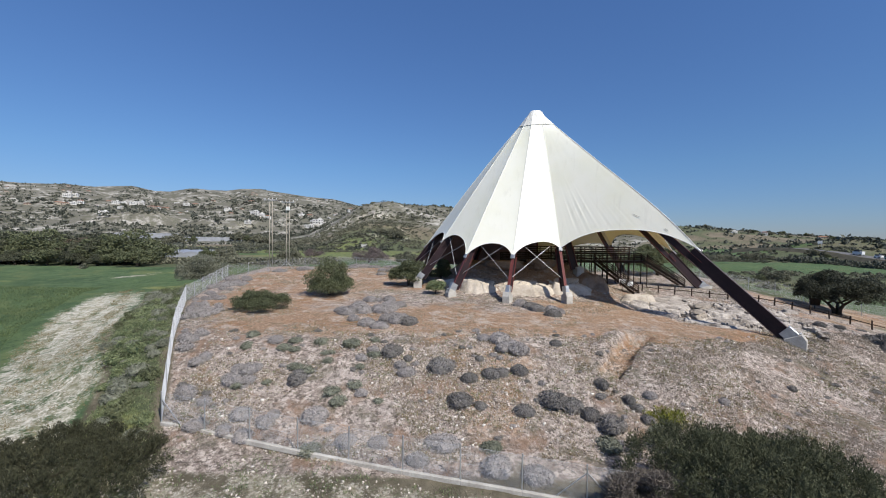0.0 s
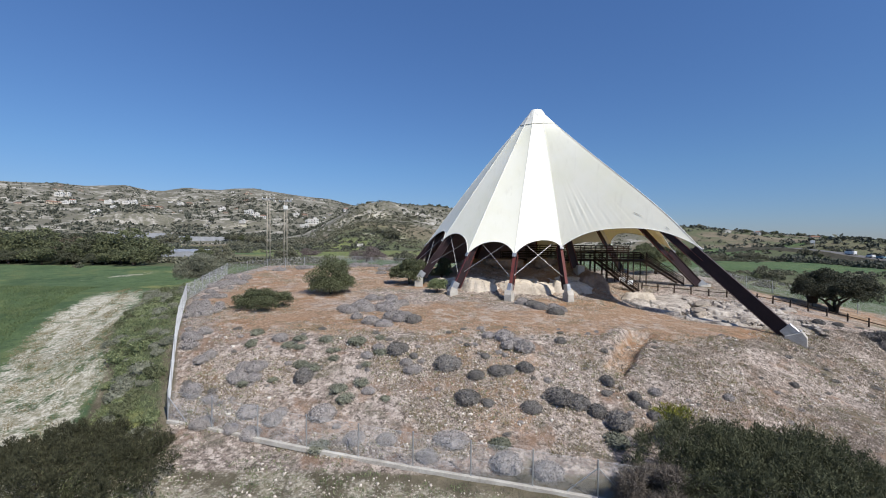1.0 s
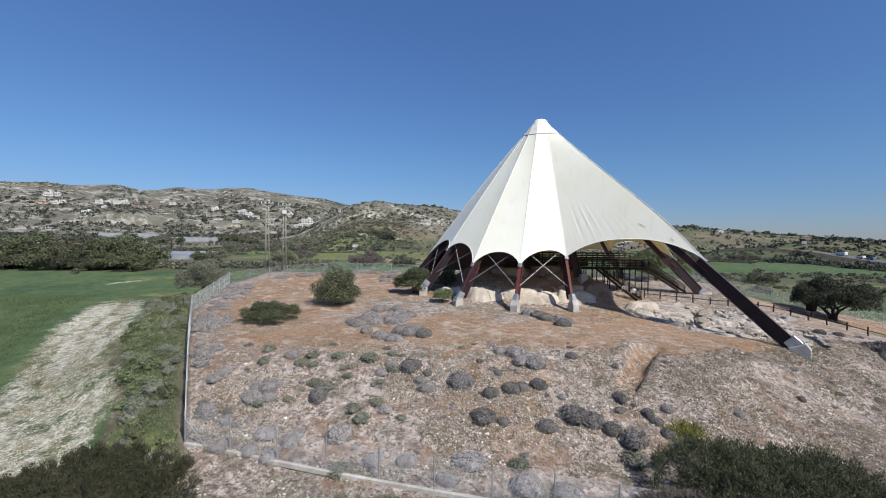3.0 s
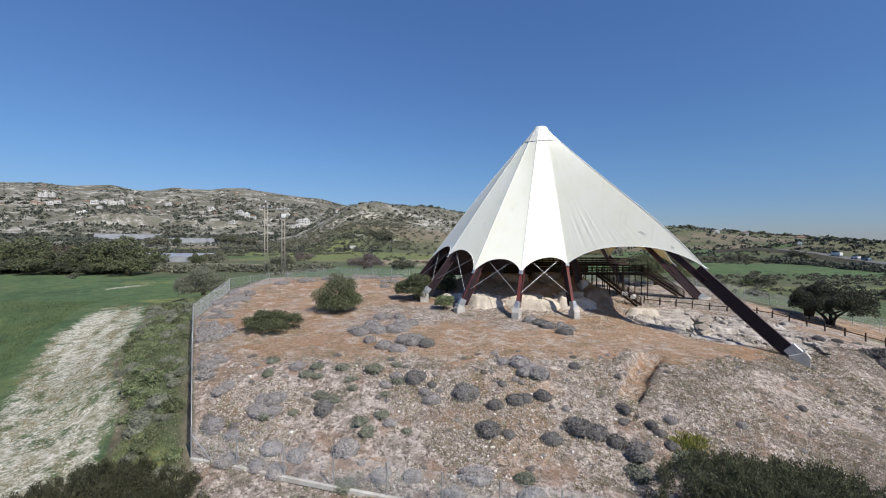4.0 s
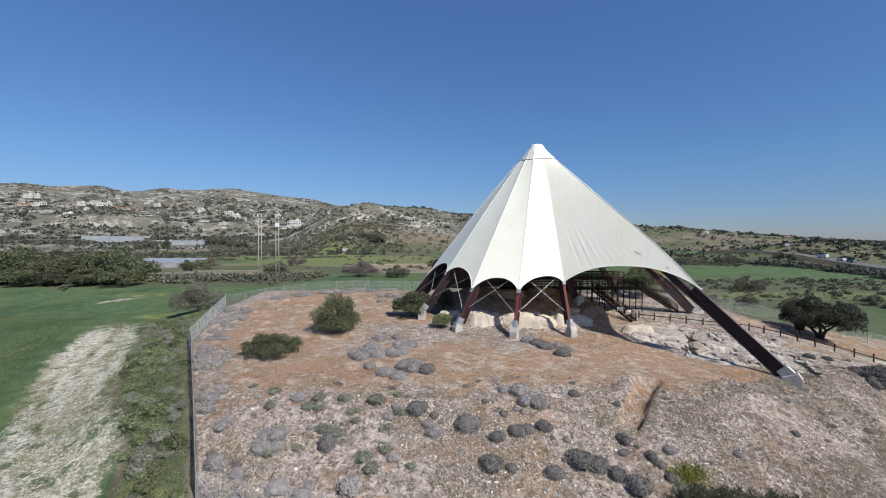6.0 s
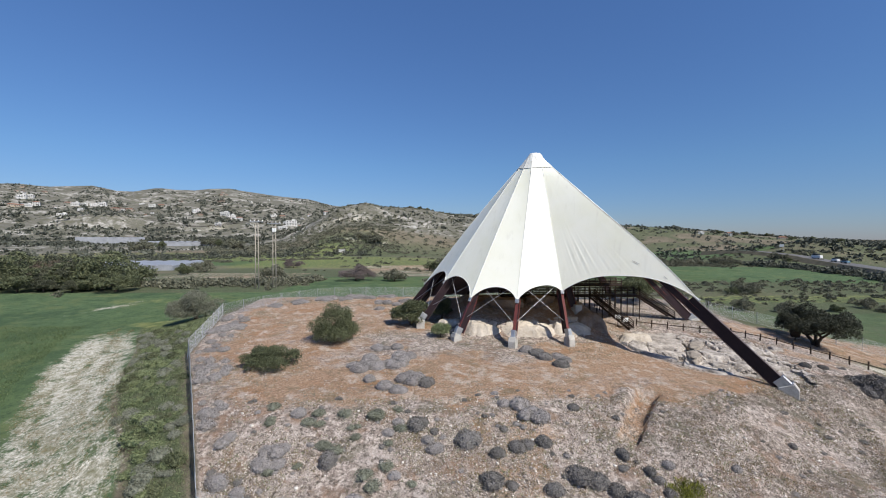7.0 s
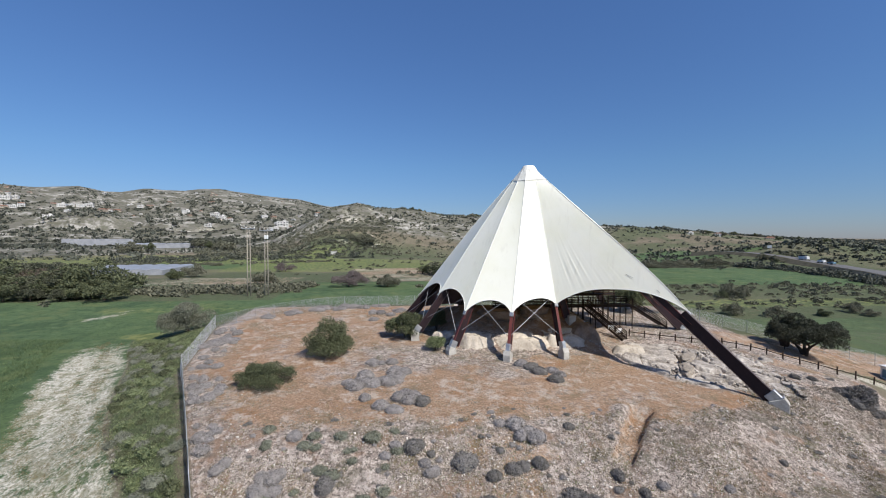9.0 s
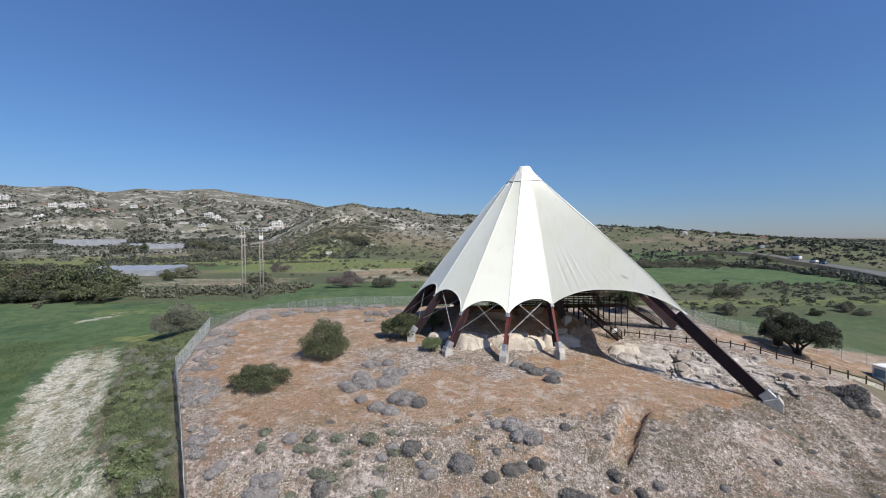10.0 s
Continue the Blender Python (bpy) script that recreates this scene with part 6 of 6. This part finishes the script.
scrub("valley_scrub", "low grey-green brush on the rough ground beside the green field", 520, lambda rng, n: (rng.uniform(58, 235, n), rng.uniform(112, 166, n)), 1.0, 60, LEAFHAZY, 13, 0.22)
scrub("valley_scrub", "grey-green scrub scattered over the valley floor", 1300, valley_rule, 1.3, 60, LEAFHAZY, 1, 0.22)
scrub("hedge_scrub", "dark hedges and brush along the field edges", 1500, belt_rule, 1.5, 50, LEAFHAZY, 2, 0.24)
scrub("hill_scrub", "dark scrub dotting the far hillsides", 8500, hill_rule, 3.4, 7, LEAFHILL, 3)
scrub("hill_scrub", "grey-green scrub on the low knoll by the road", 420, lambda rng, n: (306 + 62 * rng.normal(size=n), 318 + 34 * rng.normal(size=n)), 2.2, 16, LEAFHILL, 7)
scrub("hill_scrub", "grey-green scrub covering the near hillside", 3000, lambda rng, n: polar(rng, n, -14, 24, 395, 780), 2.0, 14, LEAFHAZY, 6, 0.36)
scrub("hill_scrub", "grey-olive scrub over the lower slopes", 1700, lambda rng, n: polar(rng, n, -26, -3, 395, 560), 2.0, 34, LEAFHAZY, 12, 0.24)
scrub("hill_scrub", "low brown-green scrub on the eastern hillside", 600, lambda rng, n: polar(rng, n, 24, 55, 395, 780), 1.6, 14, LEAFHILL, 8, 0.36)
scrub("hedge_scrub", "dark thicket along the road embankment", 130, lambda rng, n: road_hedge(rng, n), 3.4, 90, LEAFHILL, 9, 0.16)
scrub("hedge_scrub", "dark thicket at the foot of the near hill", 420, lambda rng, n: polar(rng, n, -34, -5, 372, 440), 2.6, 40, LEAFHILL, 10, 0.22)
scrub("far_woods", "dark tree belt at the foot of the village slope", 3600, wood_rule, 4.2, 26, LEAFHILL, 4, 0.28)
scrub("far_woods", "dark trees between the houses of the far village", 1300, lambda rng, n: polar(rng, n, -48, -10, 770, 1250), 4.5, 12, LEAFHILL, 5)

# single trees
for kind, x, y, high in (
    (0, -92, 170, 5.6), (1, -96, 191, 6.2), (4, -69, 230, 5.5), (0, -56, 156, 4.5), (1, -52, 146, 3.6), (1, -269, 431, 9), (0, -281, 478, 9), (1, -252, 532, 10), (0, -236, 528, 9), (1, -204, 479, 9),
    (4, -23, 134, 4.4), (1, -11, 133, 3.0), (0, 9, 189, 8), (1, 14, 197, 7), (0, 2, 205, 5), (1, -46, 425, 8), (2, -62, 430, 7), (0, 97, 132, 2.6), (1, 103, 134, 3.6),
):
    put_tree(kind, x, y, high)
grove = random.Random(21)
for k in range(30):
    put_tree(grove.choice((5, 5, 6, 6, 7)), -84 - 54 * grove.random() ** 0.8, grove.uniform(113, 128), grove.uniform(5.0, 8.4), k)
for k in range(22):
    put_tree(grove.choice((5, 7, 7, 6)), grove.uniform(-128, -76), grove.uniform(108, 113), grove.uniform(2.0, 4.4), k)
for k in range(26):
    put_tree(grove.choice((0, 1, 2)), grove.uniform(110, 260), grove.uniform(256, 292), grove.uniform(2.2, 4.0), k)
for k in range(7):
    put_tree(grove.choice((0, 1, 2)), grove.uniform(75, 150), grove.uniform(101, 112), grove.uniform(1.3, 2.3), k)
for k in range(30):
    a, r = radians(grove.uniform(24, 46)), grove.uniform(640, 760)
    put_tree(grove.choice((0, 0, 1, 3)), r * math.sin(a), r * math.cos(a), grove.uniform(2.6, 5.5), k)
for k in range(16):
    a, r = radians(grove.uniform(-10, 14)), grove.uniform(640, 720)
    put_tree(grove.choice((0, 1)), r * math.sin(a), r * math.cos(a), grove.uniform(2.2, 4.5), k)


# ---- houses ----
def house_kind(seed, w, d, floors, wall, roof, label):
    """A villa with storeys, windows with sills, a door, and a flat or tiled roof."""
    rng = random.Random(seed)
    h = 3.1 * floors
    ob = thing("house", label, "house", (0, -1000 - 40 * seed, -15), "village houses")
    under(part("wall", box((w, d, h + 2), pose(0, 0, h / 2 - 1), 0.05), wall), ob)
    if roof == "tile":
        bm = bmesh.new()
        e = 0.5
        base = [bm.verts.new((sx * (w / 2 + e), sy * (d / 2 + e), h)) for sx, sy in ((-1, -1), (1, -1), (1, 1), (-1, 1))]
        ridge = [bm.verts.new((sx * (w / 2 - d * 0.32), 0, h + d * 0.24)) for sx in (-1, 1)]
        bm.faces.new((base[0], base[1], ridge[1], ridge[0]))
        bm.faces.new((base[2], base[3], ridge[0], ridge[1]))
        bm.faces.new((base[1], base[2], ridge[1]))
        bm.faces.new((base[3], base[0], ridge[0]))
        bm.faces.new(base[::-1])
        under(part("roof", bm, ROOFTILE, None, "terracotta tiled roof"), ob)
    else:
        under(part("roof", box((w + 0.4, d + 0.4, 0.35), pose(0, 0, h + 0.18), 0.03), wall), ob)
        under(part("stair_tower", box((w * 0.28, d * 0.4, 2.4), pose(w * 0.2, d * 0.1, h + 1.5), 0.05), wall), ob)
    n = max(2, int(w / 3.4))
    for f in range(floors):
        for i in range(n):
            x = -w / 2 + (i + 0.5) * w / n
            if f == 0 and i == n // 2:
                under(part("door", box((1.1, 0.12, 2.1), pose(x, -d / 2 - 0.03, 1.05)), BARK), ob)
                continue
            win = under(part("window", box((1.5, 0.12, 1.3), pose(x, -d / 2 - 0.03, f * 3.1 + 1.65)), WINDOWDARK), ob)
            under(part("sill", box((1.8, 0.3, 0.1), pose(x, -d / 2 - 0.1, f * 3.1 + 0.93)), wall), win)
        for y in (-d * 0.2, d * 0.2):
            under(part("window", box((0.12, 1.4, 1.3), pose(w / 2 + 0.03, y, f * 3.1 + 1.65)), WINDOWDARK), ob)
    if floors > 1:
        under(part("balcony", box((w * 0.5, 1.6, 0.2), pose(0, -d / 2 - 0.8, 3.05), 0.02), wall), ob)
        under(part("parapet", box((w * 0.5, 0.12, 0.9), pose(0, -d / 2 - 1.54, 3.6), 0.02), wall), ob)
    return ob


HOUSES = [
    house_kind(1, 15, 10, 2, HOUSEWALL, "flat", "white two-storey flat-roofed village house"),
    house_kind(2, 12, 9, 2, HOUSEWALL, "tile", "white two-storey house with terracotta roof"),
    house_kind(3, 16, 9, 1, HOUSECREAM, "tile", "low cream house with terracotta roof"),
    house_kind(4, 20, 11, 2, HOUSEWALL, "flat", "long white two-storey village house"),
]
placed = set()


def put_house(kind, x, y, size=1.0, turn=0.0):
    m = pose(x, y, gz(x, y) + 0.2, 0, 0, -math.degrees(math.atan2(x, y)) + turn) @ Matrix.Scale(size, 4)
    if kind in placed:
        return copy_thing(HOUSES[kind], m)
    placed.add(kind)
    HOUSES[kind].matrix_basis = m
    return HOUSES[kind]


for kind, x, y, size in (
    (2, -750, 841, 0.95), (2, -740, 844, 0.8), (3, -738, 857, 0.7), (1, -743, 883, 0.9), (0, -811, 930, 1.0), (0, -808, 945, 0.9), (0, -601, 762, 0.9), (2, -732, 945, 1.0), (0, -706, 929, 0.9), (3, -684, 922, 0.8),
    (3, -666, 925, 1.0), (0, -668, 951, 0.9), (2, -564, 835, 0.9), (1, -627, 947, 0.9), (2, -625, 970, 1.0), (3, -653, 1058, 0.9), (3, -599, 1007, 1.0), (2, -580, 1007, 0.9), (0, -494, 987, 1.0), (3, -431, 978, 1.0),
    (0, -422, 964, 1.1), (0, -398, 938, 1.1), (1, -376, 926, 1.0), (0, -377, 831, 0.7), (3, -339, 1027, 1.0), (2, -320, 1029, 1.0), (0, -274, 941, 1.5), (3, -275, 885, 1.2), (3, -246, 905, 1.2), (1, -127, 588, 0.6),
    (3, 359, 533, 0.6), (1, 395, 529, 0.6), (2, 442, 501, 0.6),
):
    put_house(kind, x, y, size, grove.uniform(-25, 25))
for k in range(40):
    a, r = radians(grove.uniform(-47, -14)), grove.uniform(960, 1450)
    put_house(grove.choice((2, 2, 3, 1, 2, 0)), r * math.sin(a), r * math.cos(a), grove.uniform(0.4, 0.7), grove.uniform(-60, 60))
hut = thing("field_hut", "small white hut beside the fields", "hut", (-72, 391, gz(-72, 391)))
under(part("wall", box((5, 4, 3.0), pose(0, 0, 1.3), 0.05), HOUSEWALL), hut)
under(part("roof", box((5.5, 4.5, 0.3), pose(0, 0, 2.9), 0.03), CONCRETE), hut)


# ---- greenhouses ----
def greenhouse(x, y, spans, span, long, high, turn, label):
    """A row of plastic tunnels side by side."""
    ob = thing("greenhouse", label, "greenhouse", (x, y, gz(x, y) - 0.3), "plastic greenhouses")
    ob.rotation_euler = (0, 0, radians(turn))
    for k in range(spans):
        bm = bmesh.new()
        off = (k - (spans - 1) / 2) * span
        rows = []
        for e in (-0.5, 0.5):
            pts = [(-span / 2, -5)] + [(-span / 2 * math.cos(math.pi * i / 10), high * 0.8 + high * 0.2 * math.sin(math.pi * i / 10)) for i in range(11)] + [(span / 2, -5)]
            rows.append([bm.verts.new((off + px, e * long, pz)) for px, pz in pts])
        for i in range(12):
            bm.faces.new((rows[0][i], rows[0][i + 1], rows[1][i + 1], rows[1][i]))
        bm.faces.new(rows[0])
        bm.faces.new(rows[1][::-1])
        under(part("tunnel", bm, PLASTIC), ob)
    return ob


greenhouse(-145, 227, 7, 6.6, 42, 3.0, 8, "grey-white plastic multi-span greenhouse in the fields")
greenhouse(-452, 660, 9, 8.5, 95, 4.4, 33, "far pale plastic multi-span greenhouse below the village")
greenhouse(-306, 560, 10, 8.5, 85, 4.4, 27, "far grey plastic multi-span greenhouse beside the fields")


# ---- road ----
ROADLINE = ((243, 352), (250, 318), (257, 275), (256, 243), (238, 205), (200, 150), (150, 60))


def build_road():
    pts = []
    for (ax, ay), (bx, by) in zip(ROADLINE, ROADLINE[1:]):
        pts += [(ax + (bx - ax) * u / 10, ay + (by - ay) * u / 10) for u in range(10)]
    z = [gz(x, y) for x, y in pts]
    z = np.convolve(np.pad(z, 8, mode="edge"), np.ones(17) / 17, "valid") + 2.0
    bm, road = bmesh.new(), bmesh.new()
    prev = None
    for k, (x, y) in enumerate(pts):
        a, b = pts[max(k - 1, 0)], pts[min(k + 1, len(pts) - 1)]
        side = Vector((b[1] - a[1], a[0] - b[0], 0)).normalized()
        c = Vector((x, y, z[k]))
        low = Vector((0, 0, -7))
        ring = [c - side * 13 + low, c - side * 5.6 - Vector((0, 0, 0.1)), c + side * 5.6 - Vector((0, 0, 0.1)), c + side * 13 + low]
        top = [c - side * 4.8, c + side * 4.8]
        cur = ([bm.verts.new(v) for v in ring], [road.verts.new(v) for v in top])
        if prev:
            for i in range(3):
                bm.faces.new((prev[0][i], prev[0][i + 1], cur[0][i + 1], cur[0][i]))
            road.faces.new((prev[1][0], prev[1][1], cur[1][1], cur[1][0]))
        prev = cur
    tagged(part("embankment", bm, plain("embankment", (0.07, 0.068, 0.045), (0.15, 0.13, 0.09), 0.3)), "brown scrubby road embankment", "embankment", kind="structure")
    tagged(part("road", road, ASPHALT), "grey asphalt road across the valley", "road", kind="structure")
    return pts, z


road_pts, road_z = build_road()


def vehicle(k, length, high, body, label, name):
    x, y = road_pts[k]
    nx, ny = road_pts[k + 1]
    v = thing(name, label, "vehicle", (x, y, road_z[k]))
    v.rotation_euler = (0, 0, math.atan2(ny - y, nx - x))
    under(part("body", box((length, 2.1, high * 0.62), pose(0, 0, 0.45 + high * 0.31), 0.12), body), v)
    under(part("cabin", box((length * 0.6, 1.9, high * 0.4), pose(-length * 0.08, 0, 0.45 + high * 0.78), 0.2), WINDOWDARK), v)
    for sx in (-0.32, 0.32):
        for sy in (-1.0, 1.0):
            under(part("wheel", tube([(sx * length, sy - 0.12, 0.4), (sx * length, sy + 0.12, 0.4)], 0.4, 12), BLACKRUBBER), v)


vehicle(23, 6.4, 3.0, PAINTWHITE, "white lorry on the valley road", "lorry")
vehicle(27, 4.2, 1.9, PAINTWHITE, "white van on the valley road", "van")
vehicle(29, 4.4, 1.6, PAINTBLUE, "blue-grey car on the valley road", "car")
board = thing("signboard", "white signboard beside the valley road", "sign", (263, 300, gz(263, 300)))
for sx in (-0.9, 0.9):
    under(part("post", tube([(sx, 0.15, -0.5), (sx, 0.15, 4.6)], 0.1, 7), GALV), board)
under(part("panel", box((2.6, 0.15, 2.0), pose(0, 0, 4.2), 0.02), PAINTWHITE), board)
board.rotation_euler = (0, 0, radians(-40))
